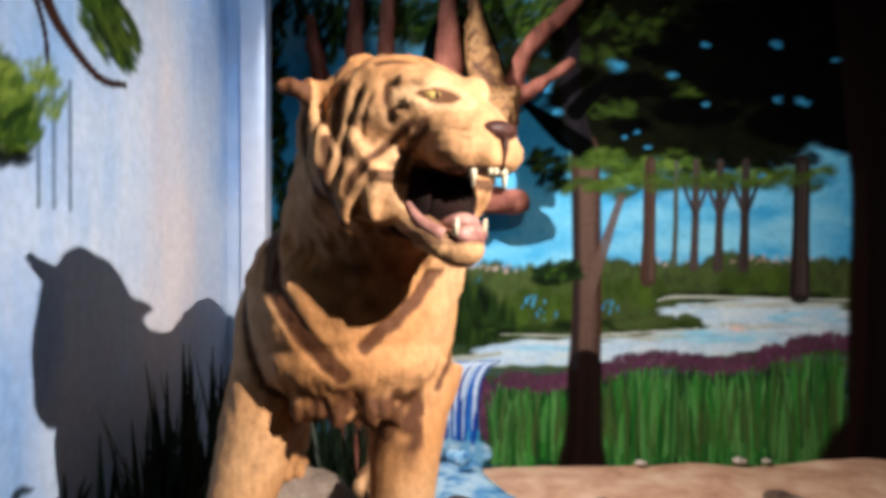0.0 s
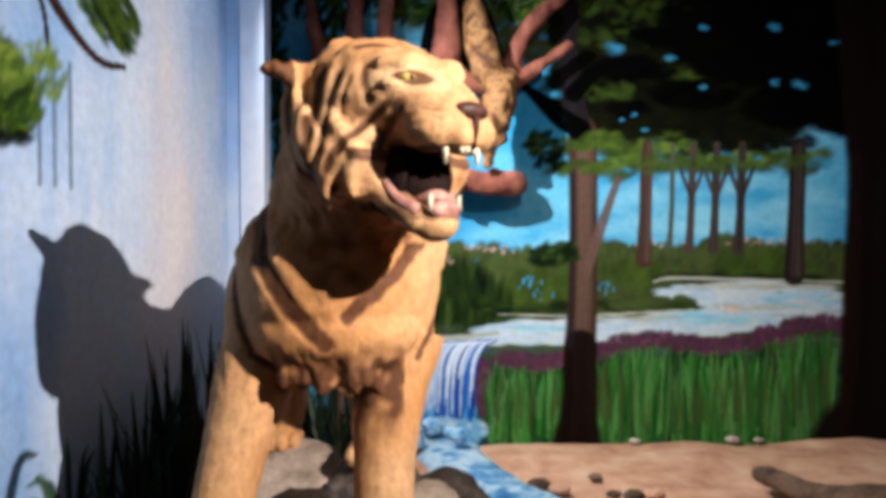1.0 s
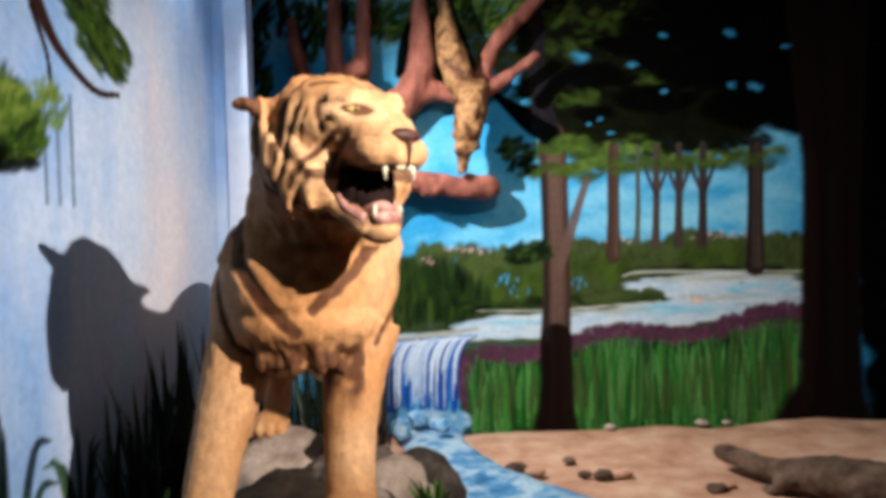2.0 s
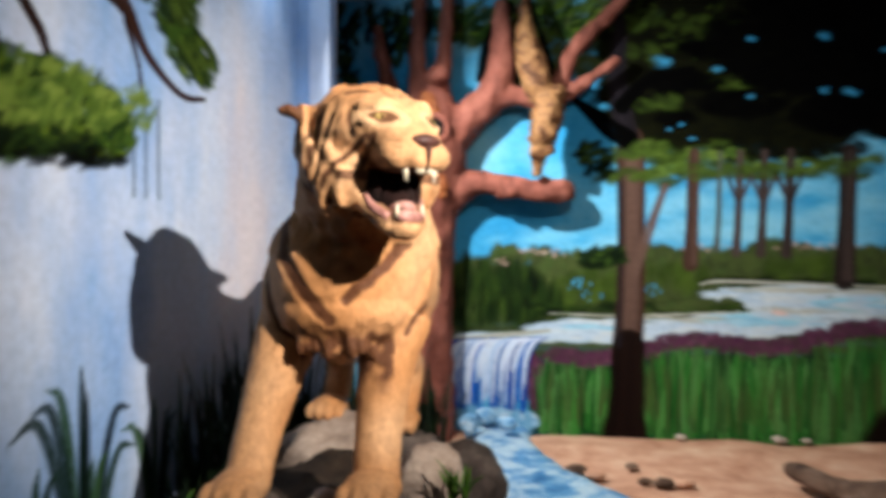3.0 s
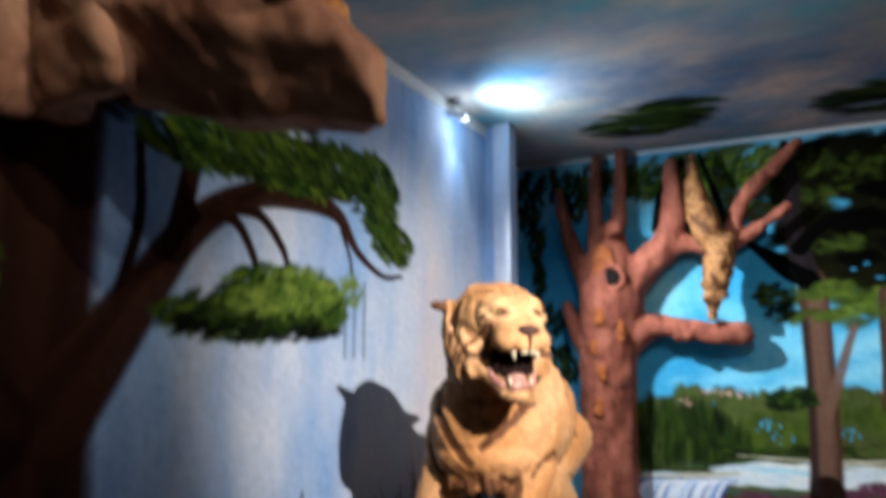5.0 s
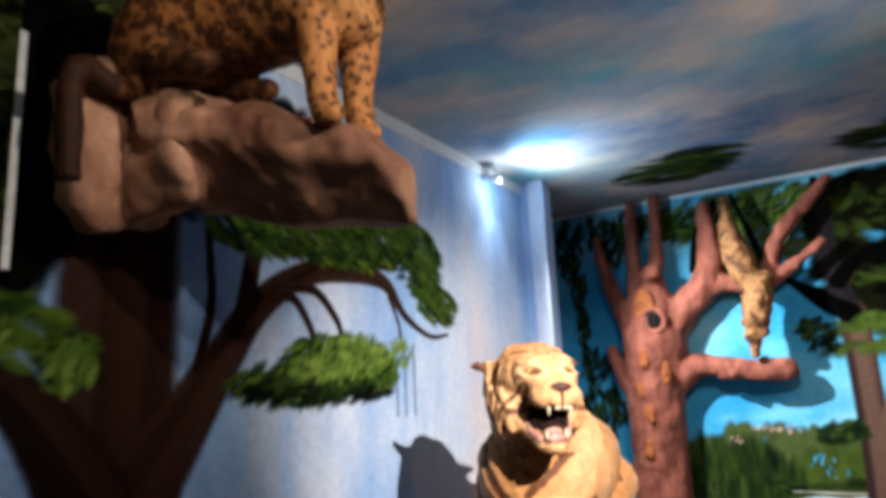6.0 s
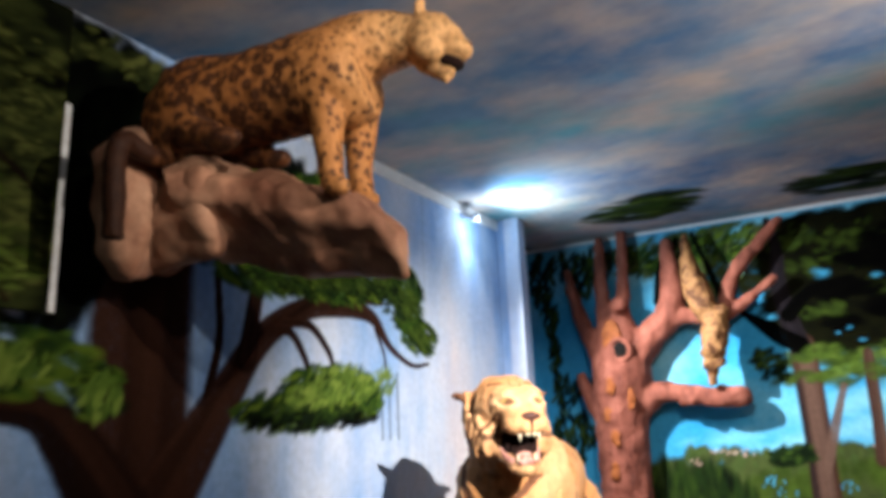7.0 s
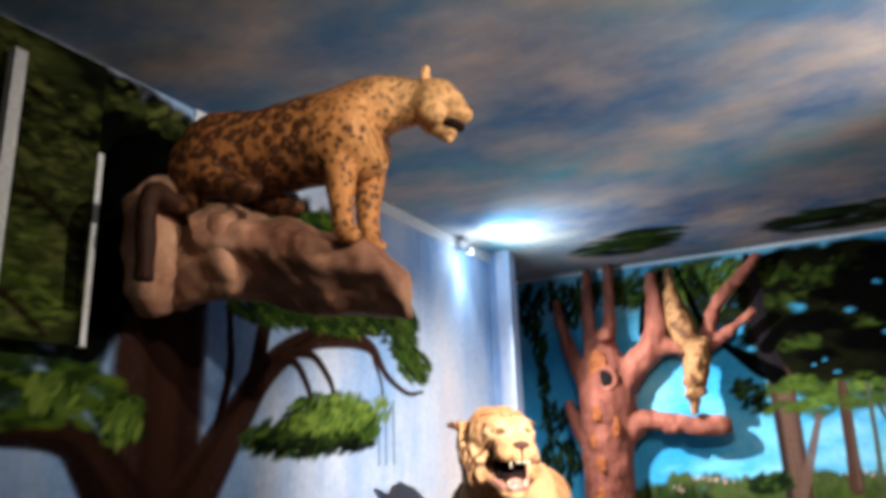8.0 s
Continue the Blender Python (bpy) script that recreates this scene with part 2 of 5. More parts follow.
# ---- mural brushwork: soft strokes laid one over another on a fine sheet of paint ----
class Canvas:
    """A painted sheet: place(u, z) gives the world point; strokes build up colour and cover."""

    def __init__(self, place, u0, u1, z0, z1, step):
        self.place, self.step = place, step
        self.us, self.zs = np.arange(u0, u1 + step / 2, step), np.arange(z0, z1 + step / 2, step)
        self.rgb, self.cover = np.zeros((len(self.zs), len(self.us), 3)), np.zeros((len(self.zs), len(self.us)))
        g = np.random.RandomState(5).rand(len(self.zs), len(self.us))
        g = (g + np.roll(g, 1, 0) + np.roll(g, 2, 0) + np.roll(g, 1, 1)) / 4
        self.bristle = 0.8 + 0.4 * g

    def lay(self, u0, u1, z0, z1, shape, tones, strength):
        i0, i1 = np.searchsorted(self.us, u0), np.searchsorted(self.us, u1)
        j0, j1 = np.searchsorted(self.zs, z0), np.searchsorted(self.zs, z1)
        k = rng.random() * (len(tones) - 1)
        if i0 >= i1 or j0 >= j1:
            return
        n = min(int(k), max(0, len(tones) - 2))
        colour = tones[n] + (tones[min(n + 1, len(tones) - 1)] - tones[n]) * (k - n)
        a = np.clip(shape(self.us[None, i0:i1], self.zs[j0:j1, None]) * self.bristle[j0:j1, i0:i1], 0, 1) * strength
        self.rgb[j0:j1, i0:i1] = self.rgb[j0:j1, i0:i1] * (1 - a[..., None]) + colour * a[..., None]
        self.cover[j0:j1, i0:i1] += (1 - self.cover[j0:j1, i0:i1]) * a

    def dab(self, tones, u, z, length, width, angle, soft=0.7, strength=0.9):
        c, sn, reach = math.cos(angle), math.sin(angle), 0.65 * max(length, width)

        def shape(x, y):
            a, b = (x - u) * c + (y - z) * sn, (y - z) * c - (x - u) * sn
            return np.clip((1.2 - np.hypot(a / (length / 2), b / (width / 2))) / soft, 0, 1)

        self.lay(u - reach, u + reach, z - reach, z + reach, shape, tones, strength)

    def ribbon(self, tones, pts, per=5, soft=0.35, strength=0.95):
        """A stroke along (u, z, width) points."""
        line = curve_points(pts, per)
        reach = max(p[2] for p in line) * 0.75 + 2 * self.step

        def shape(x, y):
            best = np.zeros(np.broadcast(x, y).shape)
            for (ua, za, wa), (ub, zb, wb) in zip(line, line[1:]):
                du, dz = ub - ua, zb - za
                t = np.clip(((x - ua) * du + (y - za) * dz) / max(1e-9, du * du + dz * dz), 0, 1)
                half = (wa + (wb - wa) * t) / 2
                edge = np.maximum(soft * half, 0.6 * self.step)
                best = np.maximum(best, np.clip((half + edge * 0.5 - np.hypot(x - ua - du * t, y - za - dz * t)) / edge, 0, 1))
            return best

        self.lay(min(p[0] for p in line) - reach, max(p[0] for p in line) + reach, min(p[1] for p in line) - reach, max(p[1] for p in line) + reach, shape, tones, strength)

    def cloud(self, tones, blobs, n, size, angle=0.0, wild=0.6, thin=0.45, soft=0.7, strength=0.9):
        """n dabs scattered over ellipses (u, z, ru, rz)."""
        area = [a[2] * a[3] for a in blobs]
        for _ in range(n):
            u, z, ru, rz = rng.choices(blobs, area)[0]
            t, r = rng.uniform(0, math.tau), math.sqrt(rng.random())
            d = size * rng.uniform(0.6, 1.4)
            self.dab(tones, u + ru * r * math.cos(t), z + rz * r * math.sin(t), d, d * thin, angle + rng.uniform(-wild, wild), soft, strength)

    def blades(self, tones, u0, u1, z_low, z_high, n, width, lean=0.06, strength=0.8):
        for _ in range(n):
            u = rng.uniform(u0, u1)
            z1 = z_high(u)
            zt = z_low + (z1 - z_low) * rng.uniform(0.45, 1.0)
            k = rng.uniform(-lean, lean)
            zb = z_low + rng.uniform(0, 0.4) * (zt - z_low)
            self.ribbon(tones, [(u, zb, width * 0.7), (u + k * 0.3, (zb + zt) / 2, width * rng.uniform(0.7, 1.2)), (u + k, zt, width * 0.2)], 3, 0.8, strength)

    def bough(self, tones, pts, streaks=4):
        """A painted limb: one broad stroke with finer ones along it."""
        self.ribbon(tones, pts, 6, 0.25)
        self.ribbon(tones, pts, 6, 0.25)
        for _ in range(streaks):
            f = rng.uniform(-0.36, 0.36)
            self.ribbon(tones, [(u + f * w, z + 0.2 * f * w, w * rng.uniform(0.12, 0.35)) for u, z, w in pts], 6, 0.8, 0.6)

    def mesh(self, name, material):
        nz, nu = self.cover.shape
        me = bpy.data.meshes.new(name)
        n = np.arange(nz * nu).reshape(nz, nu)
        quads = np.stack([n[:-1, :-1], n[:-1, 1:], n[1:, 1:], n[1:, :-1]], -1).reshape(-1, 4)
        me.from_pydata([self.place(float(u), float(z)) for z in self.zs for u in self.us], [], quads.tolist())
        layer = me.color_attributes.new("stroke", "FLOAT_COLOR", "POINT")
        layer.data.foreach_set("color", np.concatenate([self.rgb, self.cover[..., None]], -1).astype(np.float32).ravel())
        me.materials.append(material)
        return me


def mural_material(name, ground):
    """The strokes over the wall's own ground colour, with brush relief."""
    m, nt, b = nodes_of(name, 0.9)
    b.inputs["Specular IOR Level"].default_value = 0.02
    a = nt.nodes.new("ShaderNodeVertexColor")
    a.layer_name = "stroke"
    under = mix(nt, ground(nt), (0, 0, 0, 1), a.outputs["Alpha"])
    both = mix(nt, under, a.outputs["Color"], 1.0, "ADD")
    streak = ramp(nt, noise_fac(nt, 26, 5, 0.6), [(0.25, (0.84, 0.84, 0.84, 1)), (0.75, (1.1, 1.1, 1.1, 1))])
    nt.links.new(mix(nt, both, streak, 1.0, "MULTIPLY"), b.inputs["Base Color"])
    bump(nt, b, noise_fac(nt, 45, 4), 0.12, 0.004)
    return m


def sky_ground(nt):
    big = ramp(nt, noise_fac(nt, 0.9, 5, 0.6, (1, 1, 0.4)), spread((98, 140, 200), (140, 174, 218), (190, 204, 226), (212, 208, 216)))
    return mix(nt, big, ramp(nt, noise_fac(nt, 2.4, 4, 0.6, (1, 1, 0.75)), [(0.35, (0.88, 0.9, 0.95, 1)), (0.65, (1.06, 1.05, 1.03, 1))]), 1.0, "MULTIPLY")


def cyan_ground(nt):
    return ramp(nt, noise_fac(nt, 1.3, 5, 0.6), spread((40, 132, 184), (62, 156, 202), (122, 190, 216)))


# ---- large structure ----
slab("floor", (X_LEFT - 0.2, Y_REAR, -0.20), (X_RIGHT, Y_BACK + 0.2, -0.06), M_PLAIN, "dark plain floor under the diorama")
slab("wall_back", (-1.5, Y_BACK, -0.06), (X_RIGHT, Y_BACK + 0.15, Z_CEIL), M_BACKWALL, "back wall painted with bright cyan sky")
slab("wall_left", (X_LEFT - 0.15, Y_REAR, -0.06), (X_LEFT, Y_STEP, Z_CEIL), M_SKYWALL, "side wall painted pale blue with clouds")
slab("wall_step", (X_LEFT - 0.15, Y_STEP, -0.06), (X_STEP, Y_STEP + 0.13, Z_CEIL), M_SKYWALL, "projecting wall corner painted pale blue")
slab("trim_pilaster", (-1.043, Y_STEP - 0.022, -0.06), (X_STEP + 0.004, Y_STEP - 0.001, Z_CEIL), M_PALEBLUE, "pale upright board on the wall corner", 0.004)
slab("wall_return", (-1.5, Y_STEP + 0.13, -0.06), (-1.38, Y_BACK, Z_CEIL), M_BACKWALL, "short side wall behind the corner painted cyan")
slab("trim_back", (-1.38, Y_BACK - 0.014, Z_CEIL - 0.03), (X_RIGHT, Y_BACK, Z_CEIL), M_WHITE, "thin pale strip under the ceiling", 0.003)
slab("wall_right", (X_RIGHT, Y_REAR, -0.06), (X_RIGHT + 0.15, Y_BACK + 0.15, Z_CEIL), M_PLAIN, "dark plain side wall")
slab("wall_rear", (X_LEFT - 0.15, Y_REAR - 0.15, -0.06), (X_RIGHT + 0.15, Y_REAR, Z_CEIL), M_PLAIN, "dark plain rear wall")
slab("ceiling", (X_LEFT - 0.15, Y_REAR - 0.15, Z_CEIL), (X_RIGHT + 0.15, Y_BACK + 0.15, Z_CEIL + 0.15), M_CEIL, "ceiling painted with blue and grey clouds")


def sand_bed():
    bm = bmesh.new()
    nx, ny = 60, 60
    grid = [[bm.verts.new((X_LEFT + (X_RIGHT - X_LEFT) * i / nx, 0.3 + (Y_BACK - 0.3) * j / ny, 0)) for j in range(ny + 1)] for i in range(nx + 1)]
    for col in grid:
        for v in col:
            x, y, _ = v.co
            v.co.z = 0.03 * noise.noise(v.co * 1.6) + 0.012 * noise.noise(v.co * 7) + 0.02 * max(0, x) * 0.8
    for i in range(nx):
        for j in range(ny):
            bm.faces.new((grid[i][j], grid[i + 1][j], grid[i + 1][j + 1], grid[i][j + 1]))
    return tagged(new("ground", mesh_of(bm, "ground", M_SAND)), "uneven pinkish sand bed", kind="structure")


sand_bed()


# ---- mural on the back wall ----
def back_mural():
    c = Canvas(lambda u, z: (u, Y_BACK - 0.004, z), -1.375, 3.59, 0.0, 3.3, 0.0085)
    # sky, paler towards the horizon
    c.cloud(P_SKYPALE, [(1.9, 1.5, 1.0, 0.16), (0.4, 1.45, 0.6, 0.1), (1.9, 1.7, 0.9, 0.2)], 150, 0.3, 0.0, 0.3, 0.35, 1.0, 0.28)
    # far bushes, on an even ground coat
    for z in np.arange(0.03, 1.25, 0.09):
        c.ribbon(P_FROND if z < 0.62 else P_BUSH, [(-0.45 if z > 0.7 else 0.32, z, 0.14), (1.0, z, 0.14), (2.9, z, 0.14)], 4, 0.5)
    c.cloud(P_BUSH, [(-0.1, 1.08, 0.4, 0.2), (0.5, 1.1, 0.5, 0.2), (1.2, 1.13, 0.5, 0.2), (1.9, 1.18, 0.5, 0.17), (2.6, 1.2, 0.5, 0.17)], 1300, 0.17, 1.4, 0.5, 0.6)
    c.cloud(P_BUSH, [(u, 1.33 + 0.03 * math.sin(7 * u) + (0.04 if u > 1.2 else 0), 0.14, 0.05) for u in (0.1, 0.35, 0.6, 0.85, 1.2, 1.45, 1.7, 1.95, 2.2, 2.45, 2.7)], 330, 0.1, 1.4, 0.6, 0.6)
    c.cloud(P_GREENMID, [(0.75, 1.12, 0.3, 0.1), (1.3, 1.2, 0.3, 0.08), (0.45, 1.0, 0.2, 0.06), (2.3, 1.28, 0.4, 0.06)], 170, 0.13, 1.2, 0.6, 0.6, 0.9, 0.6)
    c.cloud(P_MIDLEAF, [(-0.2, 1.05, 0.2, 0.25), (0.12, 1.05, 0.25, 0.22), (0.3, 1.0, 0.2, 0.16)], 230, 0.2, 1.5, 0.25, 0.3, 0.9, 0.75)
    c.cloud(P_MIDLEAF, [(1.3, 0.98, 0.5, 0.03), (0.55, 0.96, 0.3, 0.03), (2.1, 1.18, 0.6, 0.02)], 120, 0.14, 0.0, 0.3, 0.4, 0.9, 0.6)
    c.cloud(P_PINK, [(0.35, 1.37, 0.2, 0.03), (1.5, 1.42, 0.2, 0.03), (2.2, 1.43, 0.4, 0.03), (0.05, 1.3, 0.05, 0.03)], 70, 0.04, 0.8, 1.0, 0.6, 1.1, 0.4)
    c.cloud(P_CYAN, [(0.62, 1.14, 0.1, 0.06), (1.15, 1.12, 0.08, 0.05), (0.7, 1.05, 0.1, 0.03)], 22, 0.045, 1.4, 0.4, 0.45, 0.9, 0.6)
    # the lake's two arms, with a tongue of land between them
    for u, z, ru, rz in ((1.1, 0.84, 0.68, 0.045), (1.75, 0.86, 0.3, 0.08), (2.15, 1.06, 0.62, 0.085), (2.35, 0.95, 0.45, 0.1), (0.5, 0.80, 0.22, 0.05), (0.1, 0.73, 0.35, 0.02), (0.7, 0.76, 0.4, 0.04), (1.3, 0.78, 0.4, 0.04), (2.0, 0.86, 0.3, 0.05)):
        c.cloud(P_WATER, [(u, z, ru, rz)], int(1900 * ru * rz) + 60, 0.18, 0.0, 0.12, 0.2)
    c.cloud(P_SHORE, [(2.2, 1.12, 0.5, 0.02), (1.3, 0.9, 0.4, 0.02), (2.2, 0.98, 0.3, 0.02)], 60, 0.2, 0.0, 0.08, 0.12, 0.9, 0.7)
    c.cloud(P_SKYPALE, [(1.9, 0.9, 0.4, 0.05), (0.8, 0.82, 0.3, 0.02), (2.5, 1.03, 0.25, 0.05)], 60, 0.16, 0.0, 0.1, 0.2, 0.9, 0.45)
    c.ribbon(P_SHORE, [(1.48, 1.15, 0.012), (1.62, 1.175, 0.02), (2.2, 1.165, 0.016), (2.8, 1.15, 0.012)])
    c.ribbon(P_SHORE, [(0.4, 0.925, 0.015), (0.9, 0.91, 0.014), (1.75, 0.955, 0.016)])
    c.ribbon(P_SHORE, [(-0.35, 0.70, 0.03), (0.0, 0.74, 0.04), (0.4, 0.79, 0.025)])
    c.cloud(P_BUSH, [(1.62, 1.01, 0.13, 0.035), (1.4, 0.99, 0.2, 0.03)], 90, 0.09, 0.0, 0.4, 0.5)
    c.cloud(P_MIDLEAF, [(1.66, 0.985, 0.12, 0.015), (0.45, 0.945, 0.15, 0.012)], 40, 0.08, 0.0, 0.2, 0.4, 0.8, 0.7)
    # a pale wading shape
    c.dab(P_PINK, 2.02, 0.955, 0.13, 0.05, -0.1)
    c.ribbon(P_WATER, [(1.96, 0.96, 0.02), (1.945, 1.01, 0.014), (1.935, 1.07, 0.018), (1.915, 1.065, 0.008)])
    c.ribbon(P_WATER, [(2.0, 0.94, 0.01), (2.0, 0.81, 0.01)])
    # heather and grass
    top = lambda u: 0.60 + 0.10 * u + 0.05 * math.sin(5.2 * u + 0.6)
    c.cloud(P_FROND, [(u, 0.28 + 0.04 * u, 0.2, 0.26) for u in (0.5, 0.8, 1.1, 1.4, 1.7, 2.0, 2.3, 2.55)], 620, 0.2, 1.5, 0.2, 0.4)
    c.cloud(P_FLOWER, [(u, top(u) - 0.045, 0.14, 0.05) for u in (0.5, 0.7, 0.9, 1.1, 1.3, 1.5, 1.7, 1.9, 2.1, 2.3, 2.5, 2.7)], 1300, 0.06, 1.2, 0.9, 0.7, 0.9, 0.7)
    c.cloud(P_FLOWER, [(0.31, 0.42, 0.05, 0.22)], 90, 0.08, 1.5, 0.5, 0.6)
    c.blades(P_GRASS, 0.34, 2.72, 0.0, lambda u: top(u) - 0.07, 900, 0.04, 0.05, 0.75)
    c.blades(P_BUSH, 0.34, 2.72, 0.04, lambda u: top(u) - 0.04, 110, 0.024, 0.09, 0.5)
    # the fall: strokes that roll over the lip and drop
    for k in range(190):
        u = rng.uniform(-0.42, 0.24)
        pale = k > 130
        zt, drop, w = 0.67 + 0.06 * (u + 0.3), rng.uniform(0.15, 0.5) if pale else rng.uniform(0.3, 0.62), rng.uniform(0.010, 0.022) if pale else rng.uniform(0.024, 0.05)
        c.ribbon(P_STREAK if pale else P_FALL, [(u + 0.15, zt + 0.035, w * 0.5), (u + 0.07, zt, w), (u + 0.01, zt - 0.12, w), (u - 0.01, zt - drop, w * 0.5)], 4, 0.6, 0.85)
    c.cloud(P_FOAM, [(-0.08, 0.10, 0.26, 0.09), (0.16, 0.10, 0.16, 0.06)], 130, 0.08, 0.0, 3, 0.8)
    # upper foliage beside and behind the modelled tree
    c.cloud(P_BUSH, [(0.0, 3.1, 0.55, 0.18), (0.55, 3.08, 0.4, 0.22), (0.3, 2.8, 0.3, 0.16), (0.8, 2.85, 0.25, 0.3)], 520, 0.13, 0.4, 0.9, 0.5, 0.9, 0.8)
    c.cloud(P_LEAF, [(-0.1, 3.1, 0.5, 0.16), (0.5, 3.12, 0.4, 0.16), (0.2, 2.72, 0.16, 0.14), (0.85, 2.95, 0.2, 0.2)], 330, 0.1, 0.8, 0.8, 0.4)
    c.cloud(P_MIDLEAF, [(-1.2, 3.0, 0.13, 0.3), (-1.14, 2.6, 0.07, 0.25), (-0.95, 3.12, 0.2, 0.14), (-0.78, 3.0, 0.12, 0.22), (-1.12, 2.2, 0.06, 0.25), (-1.05, 1.95, 0.15, 0.14), (-0.8, 2.0, 0.12, 0.1),
                        (-1.0, 1.55, 0.2, 0.25), (-0.62, 3.1, 0.14, 0.16)], 560, 0.1, 1.4, 0.6, 0.4)
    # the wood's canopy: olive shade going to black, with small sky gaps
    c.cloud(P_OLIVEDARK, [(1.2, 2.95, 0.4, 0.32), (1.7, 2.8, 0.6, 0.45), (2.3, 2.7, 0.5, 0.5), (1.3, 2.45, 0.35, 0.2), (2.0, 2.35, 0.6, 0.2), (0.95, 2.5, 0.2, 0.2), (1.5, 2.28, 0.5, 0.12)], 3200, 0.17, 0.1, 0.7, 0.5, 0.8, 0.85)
    c.cloud(P_GREENMID, [(1.12, 2.1, 0.3, 0.1), (1.5, 2.06, 0.35, 0.13), (1.95, 2.02, 0.3, 0.12), (2.4, 2.0, 0.28, 0.10), (0.95, 1.92, 0.2, 0.06), (1.3, 1.93, 0.3, 0.06)], 430, 0.12, 0.1, 0.6, 0.5, 0.9, 0.7)
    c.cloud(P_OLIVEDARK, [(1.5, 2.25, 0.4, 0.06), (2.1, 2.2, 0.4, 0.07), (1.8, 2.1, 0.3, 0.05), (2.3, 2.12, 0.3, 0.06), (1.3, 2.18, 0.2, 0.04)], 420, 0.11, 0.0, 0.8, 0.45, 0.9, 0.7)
    c.cloud(P_GREENMID, [(1.25, 2.85, 0.3, 0.1), (1.45, 3.05, 0.3, 0.1), (1.0, 3.1, 0.2, 0.12), (1.7, 2.62, 0.25, 0.06), (1.15, 2.45, 0.2, 0.08)], 170, 0.1, 0.1, 0.8, 0.5, 0.9, 0.32)
    c.cloud(P_SUNLEAF, [(1.12, 2.13, 0.14, 0.04), (1.58, 2.1, 0.2, 0.05), (1.3, 1.98, 0.2, 0.04), (2.05, 2.0, 0.2, 0.05), (2.5, 2.02, 0.12, 0.04), (1.0, 1.92, 0.1, 0.03)], 120, 0.09, 0.1, 0.6, 0.5, 0.9, 0.55)
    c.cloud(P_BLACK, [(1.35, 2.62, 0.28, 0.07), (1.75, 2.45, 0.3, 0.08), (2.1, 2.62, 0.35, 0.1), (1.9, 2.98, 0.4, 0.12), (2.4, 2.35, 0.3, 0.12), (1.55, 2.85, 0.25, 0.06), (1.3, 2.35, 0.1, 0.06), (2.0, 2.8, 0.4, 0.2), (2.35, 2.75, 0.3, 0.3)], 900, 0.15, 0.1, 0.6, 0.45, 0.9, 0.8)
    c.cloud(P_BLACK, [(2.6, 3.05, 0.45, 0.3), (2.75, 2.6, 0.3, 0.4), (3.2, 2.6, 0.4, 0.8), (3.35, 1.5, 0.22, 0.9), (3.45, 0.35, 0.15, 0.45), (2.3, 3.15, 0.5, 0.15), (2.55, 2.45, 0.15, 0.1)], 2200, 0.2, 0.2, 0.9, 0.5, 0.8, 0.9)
    for u, z, w in ((2.32, 2.91, 0.13), (1.82, 2.9, 0.08), (2.71, 2.8, 0.07), (1.19, 2.77, 0.14), (1.6, 2.69, 0.08), (2.31, 2.53, 0.08), (2.48, 2.51, 0.1), (2.7, 2.16, 0.09), (0.76, 2.45, 0.12), (0.58, 2.65, 0.1), (1.8, 2.5, 0.06),
                    (1.26, 2.27, 0.06), (2.62, 1.98, 0.16), (1.34, 2.3, 0.05), (2.2, 2.0, 0.06), (1.42, 2.2, 0.05)):
        c.cloud(P_CYAN, [(u, z, w * 0.4, w * 0.2)], 5, w * 0.7, 0.0, 0.5, 0.55, 1.0, 0.45)
    # painted trees
    c.bough(P_WARMTRUNK, [(0.97, 0.62, 0.22), (0.99, 1.0, 0.2), (0.995, 1.4, 0.19), (0.99, 1.95, 0.19), (0.98, 2.2, 0.18)], 10)
    c.bough(P_DARK_TRUNK, [(0.96, 0.05, 0.33), (0.965, 0.14, 0.27), (0.975, 0.35, 0.24), (0.98, 0.7, 0.22)], 6)
    c.ribbon(P_WARMTRUNK, [(1.02, 1.22, 0.06), (1.09, 1.45, 0.075), (1.16, 1.66, 0.06), (1.23, 1.86, 0.05)])
    c.ribbon(P_SLATE, [(0.91, 0.7, 0.05), (0.92, 1.3, 0.04), (0.91, 1.9, 0.05)], 5, 0.9, 0.7)
    for u, w, low, tones in ((1.42, 0.085, 1.3, P_WARMTRUNK), (1.6, 0.034, 1.4, P_DUSK), (1.735, 0.05, 1.38, P_TRUNK), (1.9, 0.055, 1.38, P_TRUNK), (2.075, 0.06, 1.38, P_TRUNK), (2.46, 0.115, 1.2, P_TRUNK)):
        c.bough(tones, [(u - 0.01, low, w * 1.25), (u, 1.6, w), (u + 0.005, 1.86, w), (u + 0.01, 2.1, w * 0.8)], 3)
        if w < 0.07 and u > 1.65:
            c.ribbon(tones, [(u, 1.72, w * 0.6), (u + 0.05, 1.84, w * 0.55), (u + 0.09, 1.95, w * 0.4)])
            c.ribbon(tones, [(u, 1.74, w * 0.6), (u - 0.05, 1.86, w * 0.55), (u - 0.08, 1.95, w * 0.4)])
    c.bough(P_DARK_TRUNK, [(2.94, 0.0, 0.72), (2.98, 0.12, 0.55), (3.0, 0.35, 0.45), (3.0, 1.2, 0.41), (3.02, 2.0, 0.42), (3.0, 3.3, 0.6)], 8)
    c.ribbon(P_BARK, [(2.78, 0.1, 0.06), (2.83, 0.4, 0.09), (2.86, 1.2, 0.1), (2.87, 2.0, 0.08)], 5, 0.9, 0.7)
    c.bough(P_SLATE, [(0.98, 2.15, 0.16), (0.92, 2.4, 0.14), (0.88, 2.7, 0.12), (0.9, 3.0, 0.09), (0.86, 3.26, 0.06)], 3)
